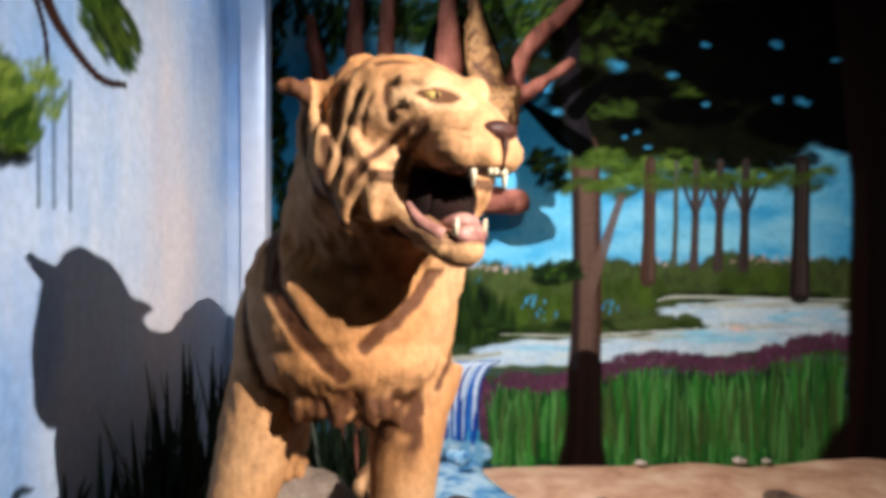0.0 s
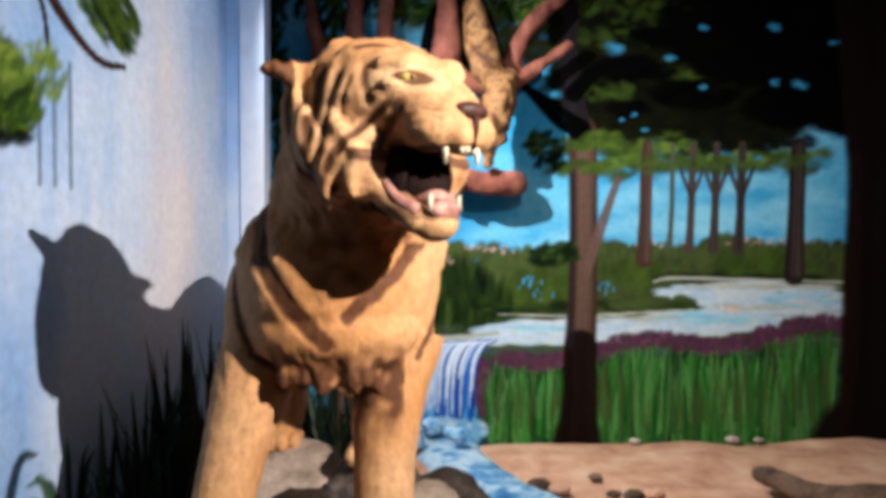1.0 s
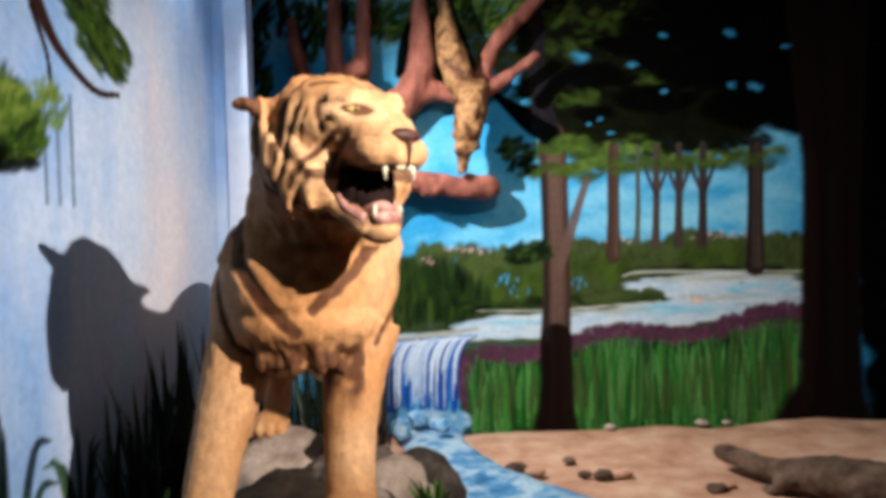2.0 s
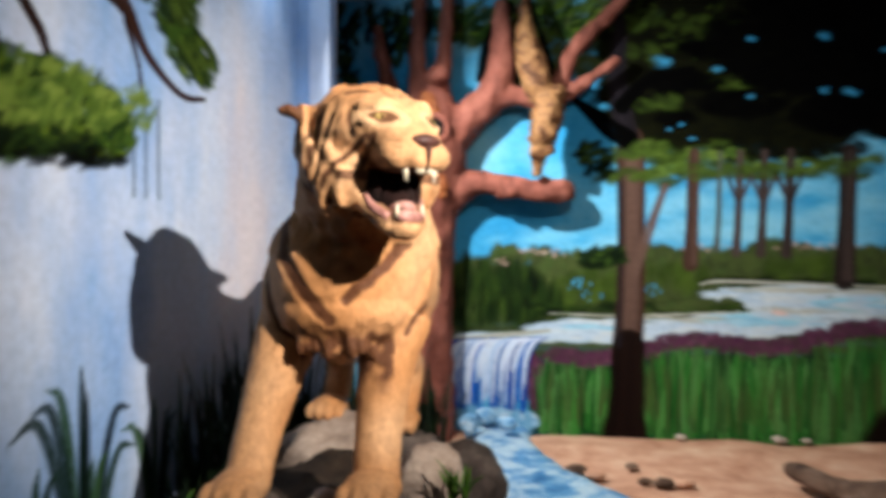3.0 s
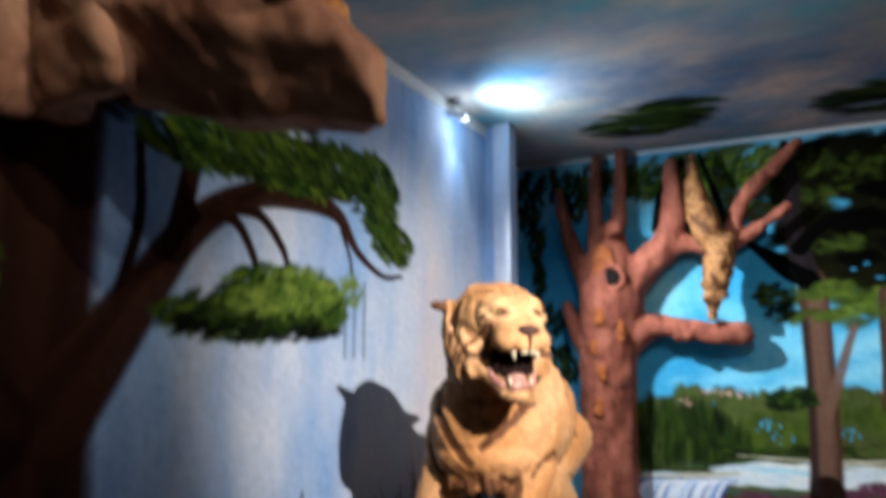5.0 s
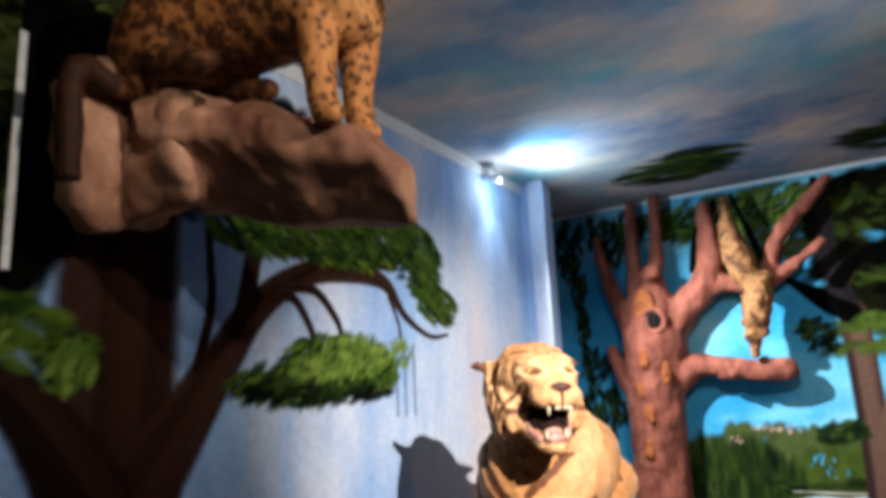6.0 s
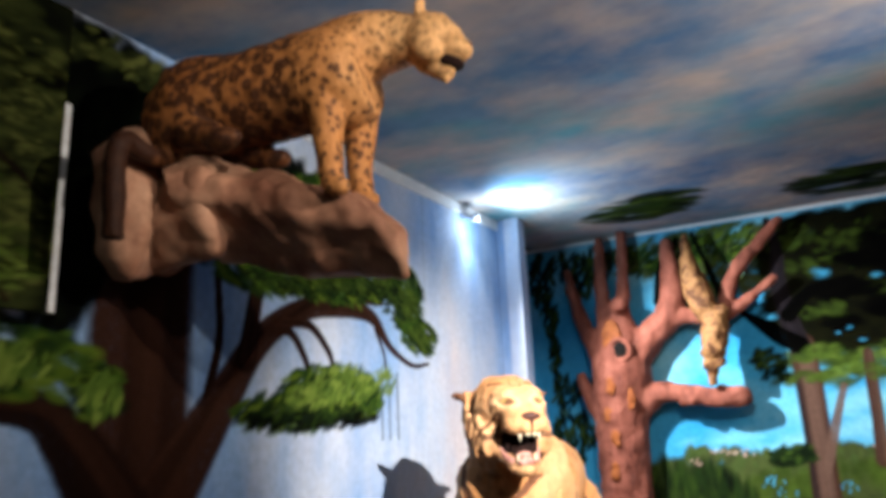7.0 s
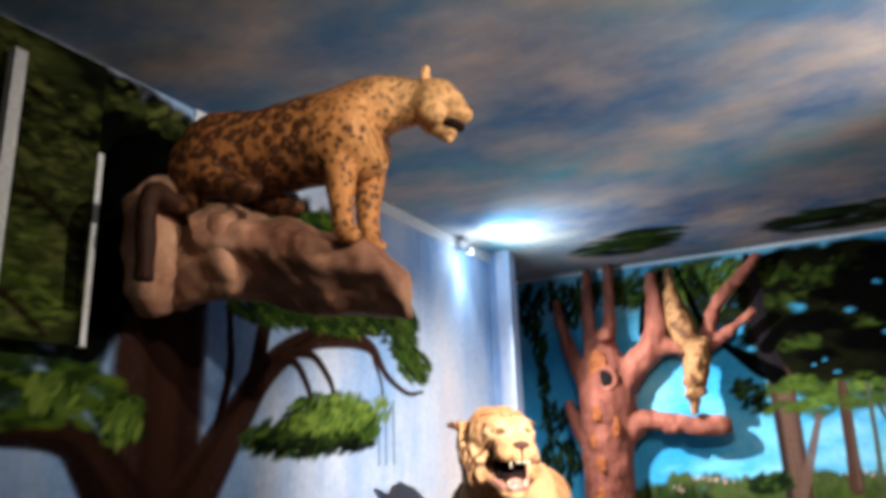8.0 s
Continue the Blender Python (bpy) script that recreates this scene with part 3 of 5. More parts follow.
    c.bough(P_BLACK, [(0.97, 2.2, 0.14), (0.84, 2.28, 0.14), (0.7, 2.4, 0.1), (0.58, 2.5, 0.05)], 2)
    c.bough(P_BLACK, [(0.92, 2.45, 0.12), (1.1, 2.62, 0.1), (1.4, 2.68, 0.08)], 2)
    for pts in ([(-0.12, 2.68, 0.07), (-0.05, 2.95, 0.1), (0.1, 3.22, 0.05)], [(0.24, 3.26, 0.03), (0.34, 2.95, 0.05), (0.44, 2.6, 0.06)], [(0.2, 3.1, 0.03), (0.1, 2.95, 0.05), (0.02, 2.8, 0.04)]):
        c.bough(P_DARKLEAF, pts, 2)
    c.cloud(P_GREENMID, [(1.0, 1.95, 0.18, 0.05), (1.12, 2.14, 0.12, 0.05), (0.95, 2.08, 0.1, 0.03)], 70, 0.1, 0.1, 0.6, 0.5, 0.9, 0.7)
    c.cloud(P_GREENMID, [(1.42, 1.96, 0.12, 0.06), (1.9, 1.96, 0.3, 0.05), (2.45, 1.98, 0.15, 0.04)], 90, 0.09, 0.1, 0.6, 0.5, 0.9, 0.5)
    c.cloud(P_MIDLEAF, [(0.72, 2.1, 0.12, 0.08), (0.76, 1.98, 0.1, 0.06)], 50, 0.09, 0.6, 0.8, 0.5)
    c.cloud(P_MIDLEAF, [(0.78, 1.34, 0.16, 0.08)], 50, 0.1, 0.6, 0.8, 0.5)
    return tagged(new("wall_mural", c.mesh("wall_mural", mural_material("back_wall_painting", cyan_ground))), "painted jungle landscape with lake, waterfall and trees", "mural")


back_mural()


# ---- mural on the side wall ----
def side_mural():
    c = Canvas(lambda u, z: (X_LEFT + 0.004, u + 0.05, z + 0.01), -1.75, 3.695, -0.01, 3.32, 0.0095)
    c.ribbon(P_DRIP, [(2.49, 3.25, 0.010), (2.49, 2.8, 0.009), (2.49, 2.3, 0.008)], 3, 0.9, 0.5)
    # grasses along the ground
    c.blades(P_GRASS, 0.6, 3.4, 0.0, lambda u: 0.5, 200, 0.06, 0.1)
    for u, zt, n, w in ((0.66, 0.96, 9, 0.075), (1.12, 0.88, 9, 0.065), (1.66, 1.02, 10, 0.06), (0.3, 1.05, 8, 0.08), (2.1, 0.8, 7, 0.05), (1.4, 0.72, 8, 0.055), (0.92, 0.7, 7, 0.06)):
        for _ in range(n):
            k, h = rng.uniform(-0.34, 0.34), zt * rng.uniform(0.7, 1.05)
            w2 = 0.8 * w
            c.ribbon(P_FROND, [(u + k * 0.15, 0.0, w2 * 0.5), (u + k * 0.3, h * 0.55, w2), (u + k * 0.65, h * 0.88, w2 * 0.85), (u + k * 1.05, h * (1.02 - 0.5 * abs(k)), 0.006)], 5, 0.5)
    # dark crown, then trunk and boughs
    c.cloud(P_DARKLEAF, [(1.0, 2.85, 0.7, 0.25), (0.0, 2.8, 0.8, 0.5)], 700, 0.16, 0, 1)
    for pts in ([(0.27, 0.0, 0.72), (0.27, 1.0, 0.60), (0.28, 1.5, 0.50), (0.28, 1.8, 0.48), (0.28, 2.6, 0.46)],
                [(0.42, 1.45, 0.3), (0.70, 1.82, 0.2), (0.92, 2.1, 0.15), (1.2, 2.28, 0.12), (1.5, 2.34, 0.11), (1.85, 2.33, 0.09), (2.05, 2.16, 0.05), (2.3, 2.06, 0.03), (2.5, 2.08, 0.02)],
                [(0.85, 2.02, 0.12), (0.88, 2.2, 0.1), (0.93, 2.45, 0.09)], [(1.15, 2.25, 0.1), (1.4, 2.4, 0.09), (1.6, 2.6, 0.08)], [(1.5, 2.34, 0.09), (1.7, 2.42, 0.08), (1.95, 2.44, 0.08)],
                [(1.0, 2.16, 0.05), (1.15, 2.17, 0.05), (1.26, 2.05, 0.045), (1.3, 1.95, 0.04)], [(1.1, 2.22, 0.05), (1.3, 2.22, 0.05), (1.45, 2.1, 0.045), (1.5, 2.0, 0.03)],
                [(1.9, 2.25, 0.03), (1.98, 2.12, 0.025), (2.0, 2.0, 0.02)],
                [(0.2, 1.4, 0.3), (0.0, 1.68, 0.2), (-0.15, 1.8, 0.14), (-0.5, 1.82, 0.1)], [(0.62, 1.85, 0.05), (0.68, 2.1, 0.05), (0.66, 2.4, 0.04)]):
        c.bough(P_BARK, pts, 6)
    # hanging roots below the lower tuft
    for u in (1.95, 2.03, 2.12):
        c.ribbon(P_DRIP, [(u, 2.0, 0.024), (u, 1.8, 0.024), (u, 1.62, 0.02)], 3, 0.7, 0.8)
    # tufts of leaves
    c.cloud(P_LEAF, [(1.2, 1.78, 0.42, 0.09), (1.5, 1.88, 0.42, 0.14), (1.75, 1.82, 0.2, 0.08)], 900, 0.09, 0.6, 0.5, 0.35)
    c.cloud(P_LEAF, [(2.2, 2.55, 0.25, 0.16), (2.4, 2.25, 0.22, 0.11), (2.28, 2.34, 0.16, 0.1), (1.9, 2.56, 0.3, 0.13), (1.35, 2.46, 0.6, 0.09), (0.9, 2.42, 0.25, 0.08), (1.1, 2.6, 0.5, 0.1)], 1500, 0.095, -0.5, 0.5, 0.35)
    c.cloud(P_LEAF, [(1.0, 2.93, 0.25, 0.12), (1.35, 2.97, 0.22, 0.1), (0.7, 2.9, 0.3, 0.15)], 260, 0.1, 0.3, 0.7, 0.4)
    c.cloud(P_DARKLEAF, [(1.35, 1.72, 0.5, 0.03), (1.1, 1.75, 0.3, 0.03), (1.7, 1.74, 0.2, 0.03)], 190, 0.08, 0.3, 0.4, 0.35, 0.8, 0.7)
    c.cloud(P_MIDLEAF, [(1.3, 1.79, 0.4, 0.06), (2.2, 2.42, 0.2, 0.1), (1.8, 2.5, 0.4, 0.06), (1.3, 2.42, 0.5, 0.05), (2.42, 2.2, 0.16, 0.05)], 330, 0.085, 0.2, 0.6, 0.35, 0.8, 0.75)
    c.cloud(P_SUNLEAF, [(1.6, 1.92, 0.26, 0.1), (1.95, 1.94, 0.14, 0.08), (1.3, 1.86, 0.2, 0.05)], 230, 0.08, 0.7, 0.6, 0.35, 0.8, 0.75)
    c.cloud(P_GREENMID, [(2.3, 2.45, 0.16, 0.1), (2.45, 2.26, 0.14, 0.08), (1.9, 2.6, 0.22, 0.07), (1.4, 2.5, 0.4, 0.06)], 200, 0.08, -0.5, 0.6, 0.35, 0.8, 0.75)
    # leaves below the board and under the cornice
    # near-black strokes darken the recess between the board edge and the ledge
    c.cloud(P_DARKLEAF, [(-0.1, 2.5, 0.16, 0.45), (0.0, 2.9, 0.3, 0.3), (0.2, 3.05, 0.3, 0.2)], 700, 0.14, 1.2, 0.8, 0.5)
    c.cloud(P_OLIVE, [(-0.5, 3.2, 0.4, 0.12), (0.0, 3.22, 0.3, 0.07), (0.35, 3.2, 0.25, 0.08), (-1.2, 3.1, 0.5, 0.2)], 420, 0.09, 0.2, 0.7, 0.4)
    c.cloud(P_LEAF, [(-0.1, 1.95, 0.2, 0.12), (0.1, 1.86, 0.1, 0.1), (-0.45, 1.98, 0.35, 0.16)], 300, 0.11, 0.0, 0.4, 0.4)
    c.cloud(P_SUNLEAF, [(0.12, 1.84, 0.07, 0.08), (-0.2, 1.95, 0.1, 0.06)], 50, 0.08, 0.9, 0.5, 0.4)
    return tagged(new("wall_mural", c.mesh("wall_mural", mural_material("side_wall_painting", sky_ground))), "painted spreading tree and grasses on pale sky", "mural")


side_mural()


def ceiling_mural():
    c = Canvas(lambda u, v: (u, v, Z_CEIL - 0.004), -1.1, 3.55, 3.4, 4.91, 0.012)
    c.cloud(P_MIDLEAF, [(-0.05, 4.25, 0.42, 0.22), (0.2, 4.0, 0.26, 0.26), (1.7, 4.35, 0.6, 0.35)], 330, 0.24, 0.15, 0.35, 0.3)
    c.cloud(P_LEAF, [(-0.02, 4.1, 0.35, 0.2)], 60, 0.2, 0.15, 0.4, 0.25, 0.8, 0.7)
    return tagged(new("ceiling_mural", c.mesh("ceiling_mural", mural_material("ceiling_painting", cloud_ground))), "painted green tree tops on the ceiling", "mural")


ceiling_mural()


# ---- the modelled tree against the back wall ----
def relief_tree():
    tree = empty("relief_tree", "reddish-brown sculpted tree standing against the mural", "tree", (-0.5, 4.75, 0))
    at = tree.location
    bm = bmesh.new()
    y = 4.78
    for pts in ([(-0.52, y, -0.05, 0.27), (-0.52, y, 0.3, 0.235), (-0.52, y, 1.0, 0.22), (-0.5, y, 1.7, 0.235), (-0.46, y, 2.1, 0.26), (-0.45, y, 2.4, 0.19), (-0.46, y, 2.56, 0.13)],
                [(-0.6, y, 2.2, 0.12), (-0.74, y, 2.45, 0.08), (-0.83, y - 0.05, 2.8, 0.055), (-0.87, y - 0.06, 3.05, 0.04)],
                [(-0.55, y, 2.4, 0.1), (-0.57, y, 2.75, 0.07), (-0.56, y, 3.32, 0.04)],
                [(-0.45, y, 2.5, 0.1), (-0.40, y - 0.06, 2.66, 0.09), (-0.37, y - 0.03, 2.8, 0.06), (-0.35, y, 3.36, 0.05)],
                [(-0.42, y, 2.15, 0.2), (-0.2, y, 2.35, 0.13), (0.0, y, 2.55, 0.12), (0.05, y, 2.85, 0.09), (0.04, y, 3.2, 0.05)],
                [(-0.05, y, 2.52, 0.1), (0.2, y, 2.5, 0.07), (0.42, y, 2.48, 0.06), (0.55, y, 2.8, 0.06), (0.78, y, 3.05, 0.055), (0.98, y, 3.25, 0.03)],
                [(0.4, y, 2.45, 0.06), (0.6, y, 2.56, 0.05), (0.88, y, 2.76, 0.03)],
                [(-0.35, y, 1.78, 0.14), (-0.15, y, 1.88, 0.1), (0.1, y - 0.04, 1.86, 0.075), (0.3, y - 0.06, 1.82, 0.08), (0.5, y - 0.03, 1.82, 0.085), (0.57, y, 1.83, 0.05)],
                [(-0.66, y, 1.7, 0.1), (-0.8, y, 1.95, 0.06), (-0.84, y, 2.1, 0.04)]):
        limb(bm, curve_points(pts, 4), 14)
    ball(bm, (-0.38, y - 0.15, 2.64), (0.085, 0.085, 0.075))
    for k in range(9):
        ball(bm, (0.0 + 0.06 * k, y - 0.06 + rng.uniform(-0.04, 0.02), 1.83 + rng.uniform(-0.04, 0.05)), (0.05, 0.05, 0.045), None, 2)
    bm = sculpted(bm, 0.018, 3)
    roughen(bm, 0.014, 9, 3)
    bmesh.ops.translate(bm, vec=-at, verts=bm.verts)
    part("trunk", bm, M_RELIEF, tree)
    bm = bmesh.new()
    # no real opening: a near-black bulge gives the hole's dark depth by colour
    ball(bm, Vector((-0.40, y - 0.215, 2.25)) - at, (0.062, 0.03, 0.075))
    part("hollow", bm, M_BLACK, tree, "dark knot hole")
    bm = bmesh.new()
    rim = [(-0.40 + 0.082 * math.cos(a), y - 0.212 + 0.012 * math.cos(2 * a), 2.25 + 0.095 * math.sin(a), 0.026) for a in (k * math.tau / 16 for k in range(17))]
    limb(bm, [(px - at.x, py - at.y, pz - at.z, r) for px, py, pz, r in rim], 8, False)
    part("knot_rim", bm, M_RELIEF, tree)
    for u, z, r in ((-0.5, 1.95, 0.045), (-0.36, 1.84, 0.055), (-0.55, 1.72, 0.04), (-0.5, 1.52, 0.045), (-0.47, 2.36, 0.1), (-0.53, 1.25, 0.045)):
        bm = bmesh.new()
        out = 0.262 if 1.9 < z < 2.3 else 0.2 if z > 2.3 else 0.24
        ball(bm, Vector((u, y - math.sqrt(max(0.01, out * out - (u + 0.49) ** 2)), z)) - at, (r * 0.85, 0.012, r * 1.6))
        roughen(bm, 0.022, 17, u + z)
        part("bark_scar", bm, M_RAW, tree)


relief_tree()


# ---- stones and ledge ----
def stone(c, size, material, label, seed, name="stone", group="stones under the statue"):
    bm = bmesh.new()
    ball(bm, (0, 0, 0), size, None, 4)
    roughen(bm, 0.28 * min(size), 1.6 / max(size), seed)
    roughen(bm, 0.05 * min(size), 9 / max(size), seed + 3)
    ob = tagged(new(name, mesh_of(bm, name, material)), label, "stone", group)
    ob.location = c
    return ob


def mound():
    bm = bmesh.new()
    ball(bm, (-0.38, 2.05, 0.05), (0.62, 1.3, 0.56), None, 5)
    roughen(bm, 0.07, 3.0, 2)
    return tagged(new("ground_mound", mesh_of(bm, "ground_mound", M_EARTH)), "dark earth mound under the statue", kind="structure")


mound()
stone((-0.44, 1.45, 0.63), (0.17, 0.17, 0.10), M_STONE, "flat grey stone under a paw", 1)
stone((-0.06, 1.48, 0.64), (0.16, 0.16, 0.10), M_STONE, "grey stone under a paw", 2)
stone((-0.52, 2.60, 0.50), (0.27, 0.24, 0.17), M_PALE, "pale rough limestone block", 3)
stone((-0.20, 2.45, 0.56), (0.17, 0.16, 0.12), M_STONE, "pale grey boulder behind the legs", 4)
stone((0.0, 2.08, 0.55), (0.13, 0.14, 0.17), M_PALE, "tall grey boulder beside the statue", 5)
stone((-0.26, 1.68, 0.58), (0.11, 0.11, 0.09), M_PALE, "small pale stone between the paws", 6)
stone((0.06, 2.55, 0.3), (0.2, 0.26, 0.3), M_STONE, "dark grey boulder beside the stream", 7)


def ledge():
    ob = empty("rock_ledge", "brown rock ledge projecting from the painted wall", "rock", (-1.018, 0.25, 2.295))
    at = Vector((-1.0, 0.2, 2.3))
    for name, prof, y0, y1, seed in (("slab", [(-0.66, 2.71), (-0.5, 2.665), (-0.28, 2.585), (0.0, 2.46), (0.15, 2.34), (0.12, 2.18), (-0.18, 2.215), (-0.50, 2.28), (-0.63, 2.31)], (-0.06, 0.30), 0.42, 1),
                                     ("end_stone", [(-0.885, 2.78), (-0.81, 2.80), (-0.71, 2.76), (-0.70, 2.4), (-0.765, 2.24), (-0.855, 2.25)], (-0.07, -0.0), 0.5, 2),
                                     ("core", [(-0.95, 2.74), (-0.5, 2.66), (-0.5, 2.32), (-0.95, 2.30)], (0.10, 0.10), 0.35, 3)):
        bm = bmesh.new()
        u0, u1 = prof[0][0], 0.15
        rings = []
        mid = sum(z for _, z in prof) / len(prof)
        for d, squash, shift in ((-0.22, 0.24, 0.06) if name == "slab" else (-0.22, 0.50, 0.02), (0.06, 1.0, 0.0), (1.0, 1.0, 0.0)):
            ring = []
            for u, z in prof:
                local = 2.50 - 0.24 * max(0.0, u + 0.7) if name == "slab" else mid
                y = y0[0] + (y0[1] - y0[0]) * (u + 1.0) / 1.15 + d * y1
                if name == "slab" and 0 < d < 0.5 and z < local - 0.05:
                    y += 0.17 * max(0.4, min(1.0, -2.5 * u + 0.1))
                z = local + shift + (z - local) * squash + (0.14 * d if d > 0.5 and z < 2.42 and u < 0.13 else 0)
                ring.append(bm.verts.new((max(-1.1, u - (0.34 * d if d > 0 else 0.2 * -d * (1 if u > 0 else 0))), y, z)))
            rings.append(ring)
        n = len(prof)
        for a, b in zip(rings, rings[1:]):
            for k in range(n):
                bm.faces.new((a[k], a[(k + 1) % n], b[(k + 1) % n], b[k]))
        bm.faces.new(rings[0][::-1])
        bm.faces.new(rings[-1])
        bmesh.ops.recalc_face_normals(bm, faces=bm.faces[:])
        bm = sculpted(bm, 0.016, 7)
        roughen(bm, 0.040, 3.4, seed + 4)
        roughen(bm, 0.004, 13, seed)
        bmesh.ops.translate(bm, vec=-at, verts=bm.verts)
        part(name, bm, M_ROCK, ob)


ledge()


# ---- statues ----
def fur_colours(bm, colour_of):
    layer = bm.loops.layers.float_color.new("fur")
    tone = {v: colour_of(v.co) for v in bm.verts}
    for f in bm.faces:
        for l in f.loops:
            l[layer] = (*tone[l.vert], 1)


def fur_material(name, rough=0.6):
    m, nt, b = nodes_of(name, rough)
    a = nt.nodes.new("ShaderNodeVertexColor")
    a.layer_name = "fur"
    grain = ramp(nt, noise_fac(nt, 70, 6, 0.65, (1, 1, 0.6)), [(0.3, (0.76, 0.73, 0.70, 1)), (0.7, (1.12, 1.12, 1.12, 1))])
    nt.links.new(mix(nt, a.outputs[0], grain, 1.0, "MULTIPLY"), b.inputs["Base Color"])
    bump(nt, b, noise_fac(nt, 90, 6, 0.65, (1, 1, 0.6)), 0.6, 0.008)
    return m


M_TIGER = fur_material("tawny_fur")
M_SPOTTED = fur_material("spotted_fur")
M_MOUTH = mottled("mouth_pink", spread((140, 88, 80), (196, 150, 140)), 20, 0.4)
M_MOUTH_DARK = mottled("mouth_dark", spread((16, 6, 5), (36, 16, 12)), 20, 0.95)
M_TOOTH = mottled("tooth_ivory", spread((214, 200, 170), (232, 222, 200)), 30, 0.35)
M_EYE = mottled("eye_amber", spread((190, 160, 90), (214, 190, 120)), 60, 0.15)
M_NOSE = mottled("nose_leather", spread((56, 32, 27), (84, 52, 45)), 40, 0.5)


def line_distance(p, pts):
    best = 9.0
    for a, b in zip(pts, pts[1:]):
        ab = b - a
        t = max(0.0, min(1.0, (p - a).dot(ab) / ab.length_squared))
        best = min(best, (p - a - ab * t).length)
    return best


def tiger():
    C = Vector((-0.084, 1.495, 1.735))
    turn = Matrix.Rotation(radians(45), 3, "Z")

    def h(r, f, u):
        """A place in the head: right, forward and up from the skull's middle."""
        return C + turn @ Vector((r, -f, u))

    bm = bmesh.new()
    # trunk of the body
    limb(bm, curve_points([(-0.18, 1.75, 1.36, 0.23), (-0.2, 2.0, 1.36, 0.24), (-0.3, 2.35, 1.33, 0.235), (-0.4, 2.7, 1.36, 0.235), (-0.46, 2.9, 1.3, 0.15)], 4), 24)
    ball(bm, (-0.21, 1.70, 1.37), (0.245, 0.215, 0.25))
    ball(bm, (-0.20, 1.66, 1.26), (0.215, 0.17, 0.13))
    for k in range(44):
        x = -0.31 + 0.23 * rng.random()
        y = 1.535 + 0.08 * rng.random()
        limb(bm, [(x, y, 1.20, 0.022), (x + rng.uniform(-0.01, 0.01), y - 0.01, 1.145, 0.015), (x + rng.uniform(-0.015, 0.015), y - 0.012, 1.115 + 0.035 * rng.random(), 0.005)], 7)
    ball(bm, (-0.17, 1.92, 1.5), (0.2, 0.2, 0.15))
    limb(bm, curve_points([(-0.17, 1.78, 1.45, 0.24), (-0.15, 1.66, 1.58, 0.2), (*h(0, -0.04, -0.03), 0.175)], 4), 20)
    ball(bm, (-0.40, 1.76, 1.28), (0.09, 0.17, 0.2))
    ball(bm, (-0.05, 1.76, 1.28), (0.09, 0.17, 0.2))
    # legs and paws
    limb(bm, curve_points([(-0.37, 1.72, 1.24, 0.12), (-0.41, 1.67, 1.1, 0.095), (-0.44, 1.62, 0.95, 0.078), (-0.455, 1.56, 0.82, 0.07), (-0.455, 1.53, 0.76, 0.07)], 4), 16)
    limb(bm, curve_points([(-0.05, 1.72, 1.24, 0.115), (-0.07, 1.68, 1.1, 0.092), (-0.08, 1.64, 0.95, 0.076), (-0.075, 1.58, 0.84, 0.07), (-0.07, 1.55, 0.78, 0.07)], 4), 16)
    for x, y, z in ((-0.455, 1.47, 0.755), (-0.065, 1.48, 0.77), (-0.58, 2.70, 0.70), (-0.20, 2.46, 0.72)):
        ball(bm, (x, y, z), (0.085, 0.11, 0.055))
        for k in (-1.5, -0.5, 0.5, 1.5):
            ball(bm, (x + k * 0.042, y - 0.085 + abs(k) * 0.012, z - 0.008), (0.027, 0.045, 0.04), None, 2)
    for x0, x1, y1 in ((-0.54, -0.57, 2.74), (-0.26, -0.2, 2.5)):
        limb(bm, curve_points([(x0, 2.72, 1.25, 0.19), (x0, y1 - 0.05, 1.06, 0.14), (x1, y1 + 0.12, 0.9, 0.075), (x1, y1 + 0.03, 0.73, 0.06)], 4), 16)
    # head: skull and upper jaw as rounded sections from back to nose (forward, half widths at top, middle, bottom, top, bottom)
    rings = []
    for f, wt, wm, wb, top, low in ((-0.15, 0.07, 0.09, 0.07, 0.09, -0.10), (-0.10, 0.13, 0.15, 0.12, 0.155, -0.16), (-0.04, 0.15, 0.172, 0.14, 0.176, -0.18), (0.03, 0.148, 0.172, 0.14, 0.168, -0.15),
                                    (0.08, 0.135, 0.16, 0.12, 0.155, -0.11), (0.12, 0.12, 0.14, 0.11, 0.135, -0.085), (0.15, 0.108, 0.122, 0.105, 0.115, -0.078), (0.18, 0.092, 0.108, 0.098, 0.094, -0.078),
                                    (0.215, 0.072, 0.091, 0.088, 0.07, -0.084), (0.25, 0.058, 0.081, 0.082, 0.038, -0.092), (0.278, 0.047, 0.068, 0.070, 0.010, -0.09), (0.294, 0.032, 0.048, 0.053, -0.014, -0.08)):
        ring = []
        for k in range(20):
            a = k * math.tau / 20
            c, sn = math.cos(a), math.sin(a)
            w = wm + (wt - wm) * max(0, sn) + (wb - wm) * max(0, -sn)
            ring.append(bm.verts.new(h(math.copysign(abs(c) ** 0.8, c) * w, f, (top + low) / 2 + math.copysign(abs(sn) ** 0.85, sn) * (top - low) / 2)))
        rings.append(ring)
    for p, q in zip(rings, rings[1:]):
        for k in range(20):
            bm.faces.new((p[k], p[(k + 1) % 20], q[(k + 1) % 20], q[k]))
    bm.faces.new(rings[0][::-1])
    bm.faces.new(rings[-1])
    for k in (-1, 1):
        ball(bm, h(k * 0.11, -0.03, -0.07), (0.08, 0.07, 0.11), turn)
        ball(bm, h(k * 0.135, -0.03, -0.07), (0.06, 0.055, 0.10), turn)
        ball(bm, h(k * 0.10, 0.02, -0.085), (0.07, 0.08, 0.10), turn)
        ball(bm, h(k * 0.095, 0.065, -0.09), (0.055, 0.07, 0.10), turn)
